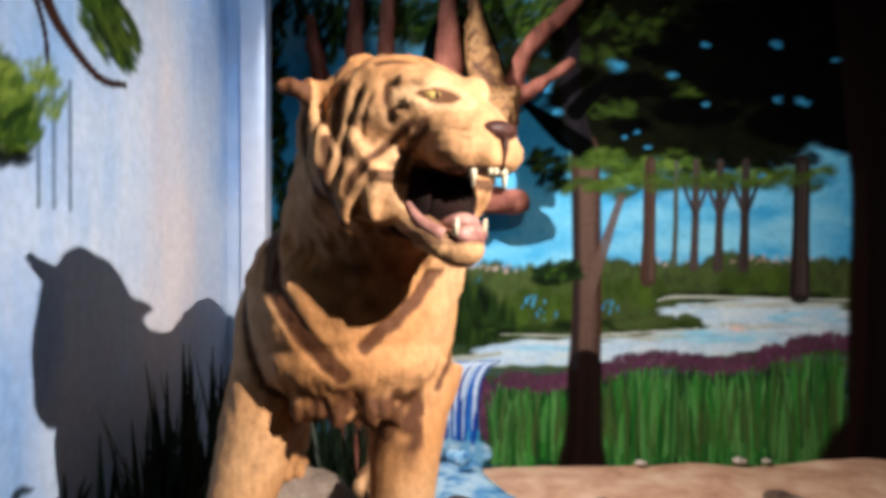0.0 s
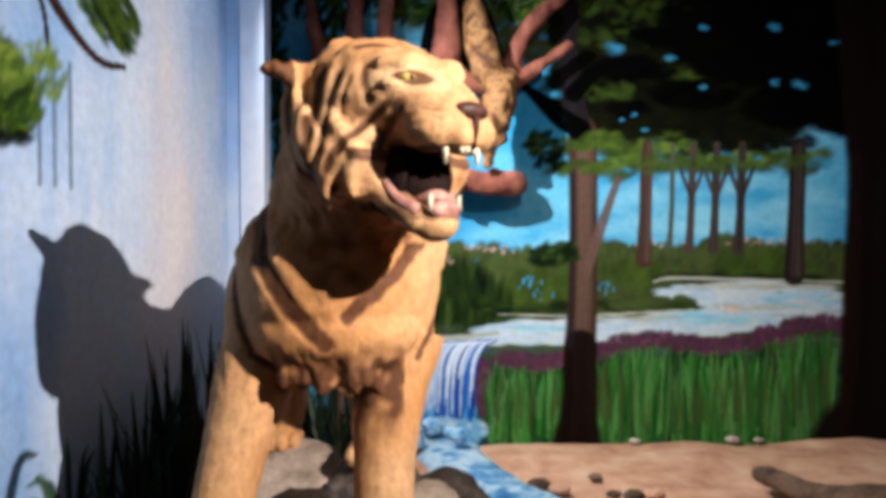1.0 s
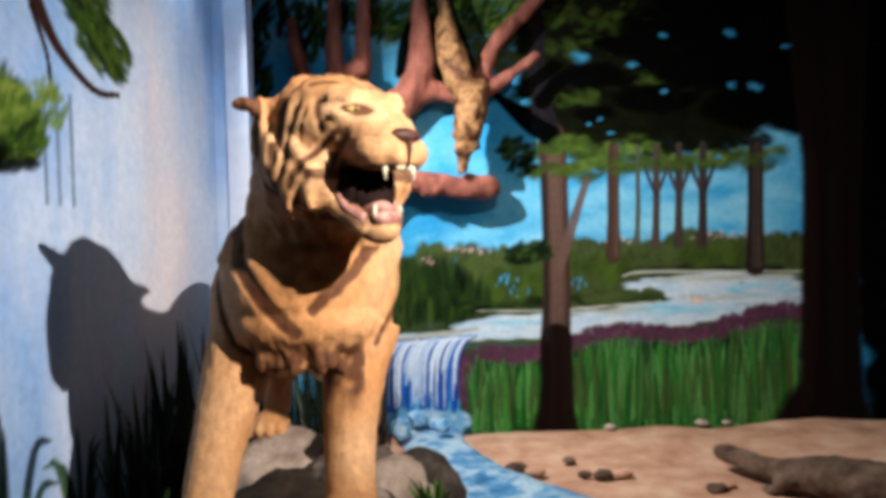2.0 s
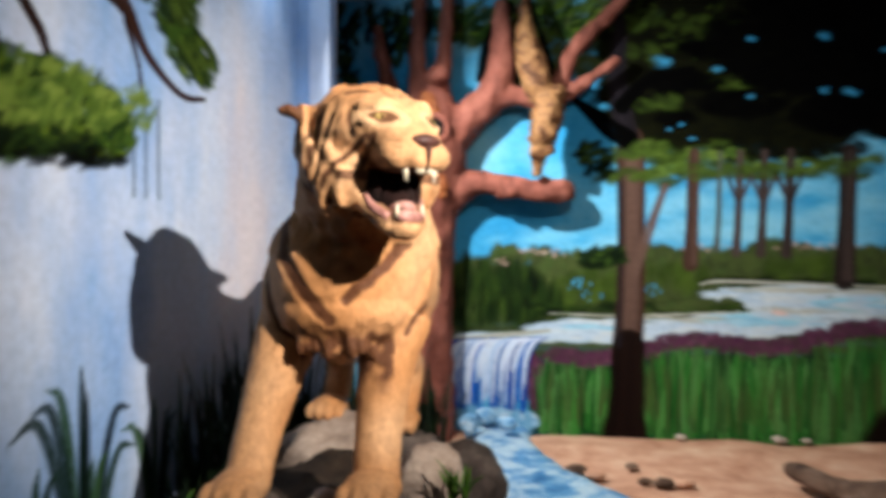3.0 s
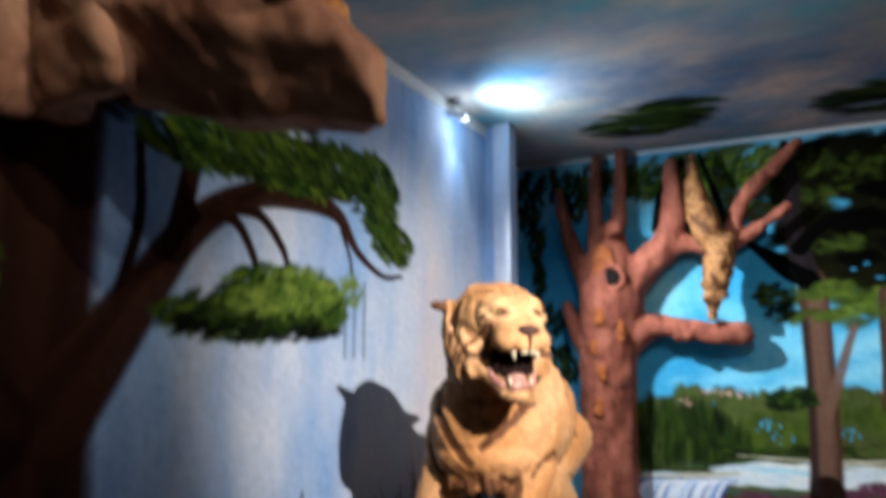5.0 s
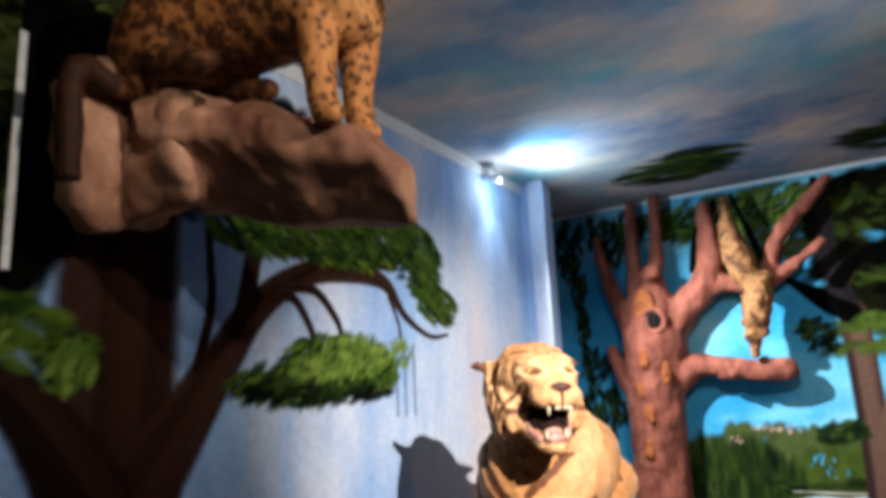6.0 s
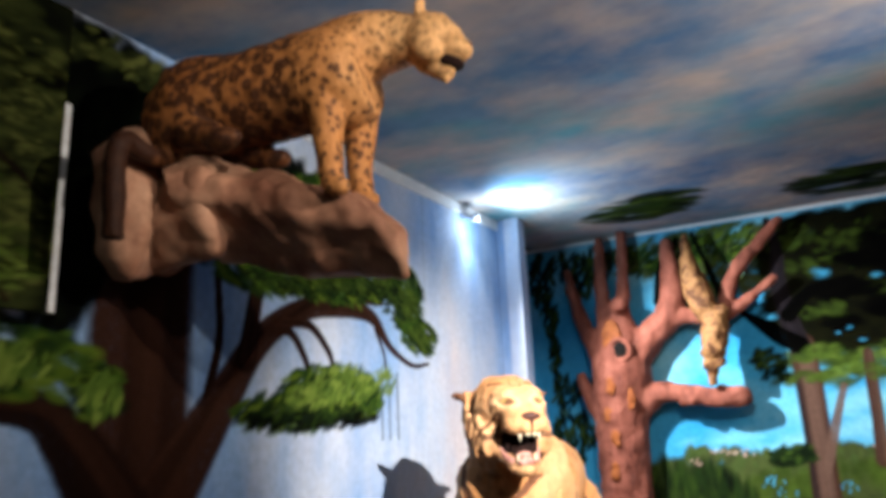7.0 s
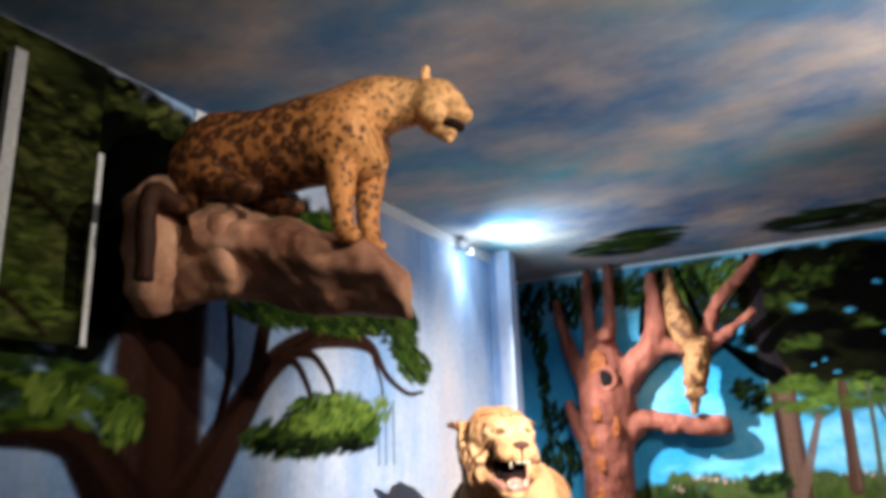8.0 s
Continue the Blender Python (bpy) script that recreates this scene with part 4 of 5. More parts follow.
        ball(bm, h(k * 0.047, 0.226, -0.050), (0.058, 0.062, 0.045), turn)
        ball(bm, h(k * 0.062, 0.168, 0.088), (0.042, 0.026, 0.014), turn @ Matrix.Rotation(radians(k * 20), 3, "Y"))
        ball(bm, h(k * 0.085, 0.165, 0.035), (0.04, 0.03, 0.016), turn)
        for t in range(6):
            ball(bm, h(k * (0.130 + 0.018 * t), -0.045 - 0.007 * t, 0.066 + 0.004 * t), (0.028, 0.016, 0.046 - 0.0066 * t), turn, 2)
        # jaw: short and steep, the chin hanging well below the muzzle
        limb(bm, [(*h(k * 0.078, 0.06, -0.115), 0.042), (*h(k * 0.066, 0.125, -0.178), 0.030), (*h(k * 0.034, 0.185, -0.228), 0.030)], 12)
        # brow ridge, fold below the eye and the wing of the nose
        limb(bm, curve_points([(*h(k * 0.028, 0.185, 0.086), 0.014), (*h(k * 0.07, 0.172, 0.092), 0.016), (*h(k * 0.112, 0.135, 0.078), 0.014)], 4), 10)
        limb(bm, curve_points([(*h(k * 0.05, 0.196, 0.022), 0.010), (*h(k * 0.085, 0.176, 0.008), 0.013), (*h(k * 0.122, 0.14, 0.022), 0.011)], 4), 10)
        ball(bm, h(k * 0.03, 0.276, -0.026), (0.022, 0.02, 0.016), turn, 2)
        # hanging locks of the cheek ruff, in rows from the ear to the throat
        for t in range(11):
            a = t / 10
            r0, f0, u0 = 0.165 + 0.012 * math.sin(3 * a), 0.035 - 0.10 * (1 - a) + 0.05 * a, 0.07 - 0.17 * a
            limb(bm, curve_points([(*h(k * (r0 - 0.004), f0, u0), 0.018), (*h(k * (r0 + 0.006), f0 - 0.03, u0 - 0.055), 0.015), (*h(k * (r0 - 0.022), f0 - 0.05, u0 - 0.105), 0.006)], 3), 8)
            limb(bm, curve_points([(*h(k * (r0 - 0.024), f0 + 0.04, u0 + 0.01), 0.018), (*h(k * (r0 - 0.016), f0 + 0.015, u0 - 0.04), 0.015), (*h(k * (r0 - 0.04), f0 + 0.0, u0 - 0.08), 0.006)], 3), 8)
    ball(bm, h(0, 0.186, -0.232), (0.05, 0.046, 0.036), turn)
    ball(bm, h(0, 0.135, -0.212), (0.06, 0.06, 0.028), turn)
    bm = sculpted(bm, 0.006, 7)
    bm.normal_update()
    for v in bm.verts:
        q = turn.transposed() @ (v.co - C)
        ruff = max(0.0, min(1.0, (0.10 + q.y) * 12)) if v.co.z > 1.42 else 0.0
        if v.co.z < 1.42 and v.co.y < 1.75:
            ruff = 0.6 * max(0.0, 1 - abs(v.co.z - 1.18) / 0.1)
        lock = noise.noise(Vector((q.x * 26, q.y * 26, q.z * 9))) + 0.6 * noise.noise(Vector((q.x * 60, q.y * 60, q.z * 20)))
        v.co += v.normal * (0.010 * ruff * lock + 0.0025 * noise.noise(v.co * 30))
    stripe = []
    hub = h(0, 0.02, -0.03)

    def on_head(p):
        return (turn.transposed() @ (p - hub)).normalized() * 0.17

    def on_front(p):
        return Vector((p.x, 0, p.z))

    def on_side(p):
        return Vector((math.copysign(1, p.x + 0.18 + 0.27 * max(0, p.y - 1.9)), p.y, p.z))

    def mark(flat, w, *pts):
        stripe.append((flat, w * (0.56 if flat is on_head else 1.0), [flat(Vector(p)) for p in pts]))

    for k in (-1, 1):
        mark(on_head, 0.0217, h(k * 0.11, 0.17, 0.0), h(k * 0.14, 0.12, -0.04), h(k * 0.16, 0.08, -0.083), h(k * 0.175, 0.07, -0.12))
        mark(on_head, 0.0174, h(k * 0.135, 0.12, 0.085), h(k * 0.14, 0.13, 0.045), h(k * 0.14, 0.14, 0.01))
        mark(on_head, 0.0174, h(k * 0.165, 0.07, 0.075), h(k * 0.18, 0.055, -0.005), h(k * 0.19, 0.05, -0.09))
        mark(on_head, 0.0261, h(k * 0.17, 0.02, 0.09), h(k * 0.19, 0.02, 0.0), h(k * 0.195, 0.02, -0.12), h(k * 0.17, 0.03, -0.19))
        mark(on_head, 0.0190, h(k * 0.2, -0.06, 0.06), h(k * 0.2, -0.05, -0.05), h(k * 0.19, -0.01, -0.15), h(k * 0.14, 0.03, -0.23), h(k * 0.07, 0.08, -0.27))
        mark(on_head, 0.0090, h(k * 0.155, 0.1, 0.06), h(k * 0.165, 0.085, 0.01), h(k * 0.17, 0.08, -0.03))
        mark(on_head, 0.0100, h(k * 0.185, 0.0, 0.1), h(k * 0.19, -0.02, 0.03), h(k * 0.2, -0.02, -0.05))
        mark(on_head, 0.0145, h(k * 0.05, 0.12, 0.135), h(k * 0.085, 0.10, 0.135), h(k * 0.11, 0.07, 0.13))
        mark(on_head, 0.0145, h(k * 0.04, 0.06, 0.165), h(k * 0.08, 0.05, 0.155), h(k * 0.11, 0.03, 0.14))
        mark(on_head, 0.0116, h(k * 0.012, 0.15, 0.12), h(k * 0.03, 0.13, 0.13), h(k * 0.02, 0.10, 0.15))
        mark(on_head, 0.0130, h(k * 0.125, 0.155, -0.05), h(k * 0.12, 0.16, -0.06))
        mark(on_head, 0.0101, h(k * 0.115, 0.17, -0.03), h(k * 0.112, 0.17, -0.045))
        mark(on_head, 0.0101, h(k * 0.14, 0.135, -0.078), h(k * 0.125, 0.15, -0.078))
        # snarl crease behind the whisker pad, its shade laid in as a dark mark
        mark(on_head, 0.022, h(k * 0.098, 0.185, 0.0), h(k * 0.104, 0.172, -0.03), h(k * 0.11, 0.15, -0.085))
        for t in (0, 1, 2):
            mark(on_head, 0.0045, h(k * 0.09, 0.21, -0.012 - 0.016 * t), h(k * 0.066, 0.262, -0.02 - 0.016 * t))
    mark(on_front, 0.024, (-0.38, 1.6, 1.57), (-0.35, 1.52, 1.42), (-0.28, 1.5, 1.32), (-0.2, 1.48, 1.24))
    mark(on_front, 0.019, (0.0, 1.56, 1.46), (-0.04, 1.51, 1.4), (-0.09, 1.5, 1.35), (-0.15, 1.5, 1.3))
    mark(on_front, 0.012, (-0.45, 1.7, 1.42), (-0.425, 1.62, 1.3), (-0.39, 1.58, 1.2), (-0.33, 1.6, 1.17))
    mark(on_front, 0.010, (0.07, 1.65, 1.38), (0.05, 1.6, 1.28), (0.0, 1.57, 1.19))
    for y in (1.98, 2.15, 2.35, 2.55, 2.75):
        for k in (-1, 1):
            x = -0.18 - 0.27 * max(0, y - 1.9) + k * 0.2
            mark(on_side, 0.014, (x, y, 1.62), (x, y + 0.03, 1.45), (x, y + 0.01, 1.25))
    base, pale, dark = Vector(lin(202, 144, 92)[:3]), Vector(lin(226, 186, 144)[:3]), Vector(lin(72, 36, 22)[:3])

    def colour_of(p):
        q = turn.transposed() @ (p - C)
        c = base.lerp(pale, 0.6 * max(0.0, min(1.0, 0.5 + noise.noise(p * 5))))
        in_head = p.z > 1.46 and -q.y > -0.13 and abs(q.x) < 0.28
        mode = on_head if in_head else on_front if p.y < 1.82 else on_side
        if in_head and -q.y > 0.12:
            c = c.lerp(pale, 0.3)
        flat, m = mode(p), 0.0
        for kind, w, pts in stripe:
            if kind is mode:
                d = line_distance(flat, pts) + 0.006 * noise.noise(p * 34)
                m = max(m, min(1.0, max(0.0, (w - d) / 0.007)))
        # coat darkens towards the chest's lower fringe
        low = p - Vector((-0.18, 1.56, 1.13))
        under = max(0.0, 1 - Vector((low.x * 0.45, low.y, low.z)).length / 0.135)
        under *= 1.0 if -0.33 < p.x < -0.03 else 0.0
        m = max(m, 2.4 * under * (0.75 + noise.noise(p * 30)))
        # shade below the jaw, put into the coat colour of the throat
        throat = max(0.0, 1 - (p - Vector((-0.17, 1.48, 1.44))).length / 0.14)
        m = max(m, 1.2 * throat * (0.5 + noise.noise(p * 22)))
        m = max(m, 0.45 * max(0.0, noise.noise(Vector((q.x * 34, q.y * 34, q.z * 12)))) * (1.0 if in_head else 0.5))
        # coat darkened inside the open jaws
        if in_head and -0.205 < q.z < -0.075 and 0.02 < -q.y < 0.235 and abs(q.x) < 0.08:
            m = max(m, 0.75)
        for k in (-1, 1):
            e = (q - Vector((k * 0.073, -0.176, 0.048)))
            rim = math.hypot(e.x / 0.029, e.z / 0.017)
            if in_head and -q.y > 0.1 and rim < 0.95:
                m = 0.85
            elif in_head and -q.y > 0.1 and rim < 1.9:
                m *= 0.4
                c = c.lerp(pale, 0.8)
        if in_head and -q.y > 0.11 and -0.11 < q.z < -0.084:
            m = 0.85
        if in_head and -q.y > 0.09 and -0.222 < q.z < -0.198:
            m = max(m, 0.6)
        if in_head and abs(q.x) > 0.178 and q.z > 0.06:
            m = 0.85
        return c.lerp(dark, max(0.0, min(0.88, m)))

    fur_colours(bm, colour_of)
    depth = {}
    for v in bm.verts:
        mode = on_head if v.co.z > 1.46 and (turn.transposed() @ (v.co - C)).y < 0.13 else on_front if v.co.y < 1.82 else on_side
        p = mode(v.co)
        depth[v] = max([max(0.0, min(1.0, (w + 0.004 - line_distance(p, pts)) / 0.012)) for kind, w, pts in stripe if kind is mode] + [0.0])
    for v, d in depth.items():
        v.co -= v.normal * 0.005 * d

    def dressing(slot, build):
        kept = set(bm.faces)
        build()
        for f in bm.faces:
            if f not in kept:
                f.material_index = slot

    # near-black lumps stand for the dark hollow of the open mouth
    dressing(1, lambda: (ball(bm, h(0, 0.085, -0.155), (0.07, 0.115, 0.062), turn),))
    dressing(1, lambda: [ball(bm, h(k * 0.062, 0.12, -0.135), (0.022, 0.05, 0.05), turn) for k in (-1, 1)])
    dressing(2, lambda: (ball(bm, h(0, 0.15, -0.18), (0.04, 0.07, 0.026), turn), ball(bm, h(0.0, 0.212, -0.205), (0.042, 0.018, 0.02), turn),
                         [limb(bm, curve_points([(*h(k * 0.082, 0.125, -0.14), 0.010), (*h(k * 0.074, 0.15, -0.178), 0.013), (*h(k * 0.05, 0.19, -0.205), 0.014)], 3), 8) for k in (-1, 1)]))
    dressing(3, lambda: ([limb(bm, [(*h(k * 0.043, 0.258, -0.08), 0.008), (*h(k * 0.043, 0.259, -0.118), 0.003)], 8) for k in (-1, 1)],
                         [limb(bm, [(*h(k * 0.038, 0.210, -0.205), 0.008), (*h(k * 0.039, 0.215, -0.172), 0.003)], 8) for k in (-1, 1)],
                         [ball(bm, h(k * 0.009, 0.286 - abs(k) * 0.003, -0.09), (0.0055, 0.005, 0.009), turn, 2) for k in (-2.2, -1, 1, 2.2)],
                         [ball(bm, h(k * 0.009, 0.226 - abs(k) * 0.003, -0.2), (0.005, 0.005, 0.010), turn, 2) for k in (-2.2, -1, 1, 2.2)]))
    dressing(4, lambda: [ball(bm, h(k * 0.073, 0.186, 0.048), (0.021, 0.018, 0.011), turn, 2) for k in (-1, 1)])
    dressing(1, lambda: [ball(bm, h(k * 0.077, 0.199, 0.048), (0.006, 0.006, 0.007), turn, 2) for k in (-1, 1)])
    dressing(5, lambda: (ball(bm, h(0, 0.284, -0.018), (0.044, 0.022, 0.02), turn), limb(bm, [(*h(0, 0.296, -0.03), 0.010), (*h(0, 0.297, -0.052), 0.006), (*h(0, 0.290, -0.09), 0.004)], 8)))
    me = mesh_of(bm, "tiger_statue", M_TIGER)
    for m in (M_MOUTH_DARK, M_MOUTH, M_TOOTH, M_EYE, M_NOSE):
        me.materials.append(m)
    return tagged(new("tiger_statue", me), "life-size tawny striped tiger statue with open jaws, on stones", "statue")


tiger()


def leopard():
    turn = Matrix.Rotation(radians(90 + 10), 3, "Z") @ Matrix.Rotation(radians(20), 3, "X")
    C = Vector((0.29, 0.28, 2.955))

    def h(r, f, u):
        return C + turn @ Vector((r, -f, u))

    bm = bmesh.new()
    limb(bm, curve_points([(-0.74, 0.10, 2.88, 0.13), (-0.62, 0.12, 2.89, 0.19), (-0.42, 0.15, 2.88, 0.175), (-0.2, 0.18, 2.89, 0.175), (-0.02, 0.21, 2.885, 0.185), (0.07, 0.23, 2.89, 0.15)], 4), 20)
    limb(bm, curve_points([(-0.06, 0.21, 2.94, 0.15), (0.06, 0.23, 2.985, 0.125), (0.17, 0.26, 2.99, 0.098), (0.26, 0.275, 2.97, 0.078)], 4), 16)
    for y, x in ((0.13, 0.0), (0.31, -0.01)):
        limb(bm, curve_points([(-0.04, y, 2.85, 0.10), (-0.03, y, 2.7, 0.06), (x - 0.02, y, 2.56, 0.045), (x - 0.005, y, 2.47, 0.042)], 4), 14)
        ball(bm, (x + 0.008, y, 2.465), (0.05, 0.042, 0.032))
    for y in (0.02, 0.26):
        ball(bm, (-0.62, y, 2.84), (0.17, 0.08, 0.16))
        limb(bm, [(-0.55, y - 0.02, 2.74, 0.06), (-0.38, y - 0.03, 2.68, 0.045)], 10)
        ball(bm, (-0.36, y - 0.03, 2.665), (0.08, 0.045, 0.04))
    limb(bm, curve_points([(-0.68, 0.1, 2.78, 0.05), (-0.65, 0.0, 2.67, 0.036), (-0.63, -0.1, 2.65, 0.036), (-0.622, -0.18, 2.665, 0.038), (-0.617, -0.22, 2.6, 0.038), (-0.612, -0.215, 2.32, 0.034)], 5), 12)
    ball(bm, h(0, 0, 0.005), (0.098, 0.098, 0.096), turn)
    for k in (-1, 1):
        ball(bm, h(k * 0.05, 0.02, -0.045), (0.045, 0.06, 0.05), turn)
        limb(bm, [(*h(k * 0.03, 0.09, 0.045), 0.016), (*h(k * 0.07, 0.055, 0.05), 0.014)], 8)
    ball(bm, h(0, 0.08, -0.012), (0.058, 0.075, 0.05), turn)
    ball(bm, h(0, 0.05, 0.03), (0.06, 0.06, 0.04), turn)
    limb(bm, [(*h(0, 0.0, -0.055), 0.052), (*h(0, 0.075, -0.095), 0.034), (*h(0, 0.11, -0.108), 0.028)], 12)
    for k in (-1, 1):
        ball(bm, h(k * 0.065, -0.045, 0.09), (0.03, 0.014, 0.035), turn)
    bm = sculpted(bm, 0.0075, 6)
    roughen(bm, 0.004, 22, 4)
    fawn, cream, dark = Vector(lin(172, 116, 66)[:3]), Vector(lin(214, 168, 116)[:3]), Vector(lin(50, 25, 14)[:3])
    rust = Vector(lin(138, 80, 38)[:3])

    def colour_of(p):
        c = fawn.lerp(cream, max(0.0, min(1.0, (p.x - 0.02) * 5)) * 0.8)
        face = max(0.0, min(1.0, (p.x - 0.2) * 6))
        # rust flank: reddish coat, with its dimmer light put into the colour too
        c = c.lerp(rust, 0.75 * max(0.0, min(1.0, (-0.02 - p.x) * 4)) * (0.7 + 0.5 * noise.noise(p * 6)))
        body = p.x < -0.09
        warp = p + 0.012 * noise.noise_vector(p * 14)
        d, pts = noise.voronoi(warp * (25 if body else 38))
        jag = 0.08 * noise.noise(p * 55)
        if body:
            ring = max(0.0, min(1.0, 1.5 - abs(d[0] + jag - 0.34) / 0.2))
        else:
            ring = max(0.0, min(1.0, (0.5 - d[0] - jag) / 0.16)) * (0.95 if p.z < 2.85 else 0.7)
        c = c.lerp(dark, 0.93 * ring * (1 - 0.45 * face))
        # shade on the hanging tail and lower flank, put into the coat colour
        tail = 1.0 if p.y < -0.08 and p.x < -0.56 else 0.0
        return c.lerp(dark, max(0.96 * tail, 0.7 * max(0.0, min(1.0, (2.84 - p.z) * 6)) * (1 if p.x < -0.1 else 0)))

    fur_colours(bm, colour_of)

    def dressing(slot, build):
        kept = set(bm.faces)
        build()
        for f in bm.faces:
            if f not in kept:
                f.material_index = slot

    # near-black lump in place of the mouth's dark hollow
    dressing(1, lambda: ball(bm, h(0, 0.078, -0.062), (0.046, 0.066, 0.026), turn))
    dressing(2, lambda: ball(bm, h(0, 0.138, 0.008), (0.018, 0.012, 0.013), turn))
    dressing(3, lambda: [ball(bm, h(k * 0.045, 0.075, 0.035), (0.012, 0.01, 0.009), turn, 2) for k in (-1, 1)])
    me = mesh_of(bm, "leopard_statue", M_SPOTTED)
    for m in (M_MOUTH_DARK, M_NOSE, M_EYE):
        me.materials.append(m)
    ob = new("leopard_statue", me)
    ob.location = (-0.03, 0.045, -0.01)
    return tagged(ob, "tawny spotted leopard statue sitting on the rock ledge", "statue")


leopard()


def lizard():
    bm = bmesh.new()
    limb(bm, curve_points([(1.80, 3.99, 0.13, 0.03), (1.82, 3.93, 0.14, 0.05), (1.86, 3.78, 0.15, 0.058), (1.95, 3.62, 0.145, 0.06), (2.04, 3.5, 0.15, 0.085), (2.16, 3.38, 0.165, 0.115), (2.36, 3.2, 0.165, 0.125), (2.6, 2.98, 0.15, 0.11), (2.85, 2.75, 0.11, 0.07), (3.1, 2.5, 0.08, 0.04)], 5), 16)
    ball(bm, (1.83, 3.9, 0.14), (0.05, 0.085, 0.045))
    for pts in ([(2.06, 3.46, 0.15, 0.05), (1.98, 3.44, 0.13, 0.042), (1.94, 3.50, 0.07, 0.034)], [(2.3, 3.24, 0.14, 0.05), (2.22, 3.18, 0.12, 0.042), (2.19, 3.24, 0.06, 0.034)],
                [(2.2, 3.5, 0.14, 0.05), (2.26, 3.58, 0.1, 0.04), (2.24, 3.64, 0.06, 0.034)], [(2.5, 3.2, 0.14, 0.05), (2.58, 3.26, 0.1, 0.04), (2.57, 3.32, 0.06, 0.034)]):
        limb(bm, curve_points(pts, 4), 10)
        x, y, z, _ = pts[-1]
        for k in (-1, 0, 1):
            limb(bm, [(x, y, z, 0.026), (x - 0.05, y + 0.03 * k + 0.02, 0.052, 0.016)], 8)
    bm = sculpted(bm, 0.012, 3)
    roughen(bm, 0.008, 16, 1)
    return tagged(new("lizard_statue", mesh_of(bm, "lizard_statue", M_LOG)), "grey-brown lizard statue lying low on the sand", "statue")


lizard()


# ---- the small figure in the modelled tree ----
def tree_figure():
    bm = bmesh.new()
    limb(bm, curve_points([(0.22, 4.70, 3.2, 0.02), (0.22, 4.68, 3.0, 0.06), (0.25, 4.66, 2.8, 0.10), (0.30, 4.66, 2.6, 0.11), (0.36, 4.64, 2.46, 0.09)], 4), 12)
    limb(bm, curve_points([(0.40, 4.63, 2.5, 0.07), (0.39, 4.6, 2.36, 0.11), (0.36, 4.6, 2.2, 0.10), (0.33, 4.62, 2.05, 0.05), (0.31, 4.64, 1.92, 0.04)], 4), 12)
    for x, z in ((0.27, 2.2), (0.43, 2.28), (0.28, 2.08), (0.42, 2.12)):
        limb(bm, [(0.35, 4.6, z + 0.08, 0.045), (x, 4.58, z - 0.05, 0.035)], 8)
    ball(bm, (0.44, 4.62, 2.5), (0.07, 0.06, 0.055))
    bm = sculpted(bm, 0.014, 3)
    roughen(bm, 0.018, 14, 6)
    return tagged(new("animal_figure", mesh_of(bm, "animal_figure", M_FIGURE)), "small mottled golden-brown animal figure clinging to the tree", "statue")


M_FIGURE = mottled("mottled_golden_fur", spread((40, 24, 15), (98, 62, 36), (152, 110, 70), (72, 44, 27)), 12, 0.7, 80, 0.6, 0.01)
tree_figure()


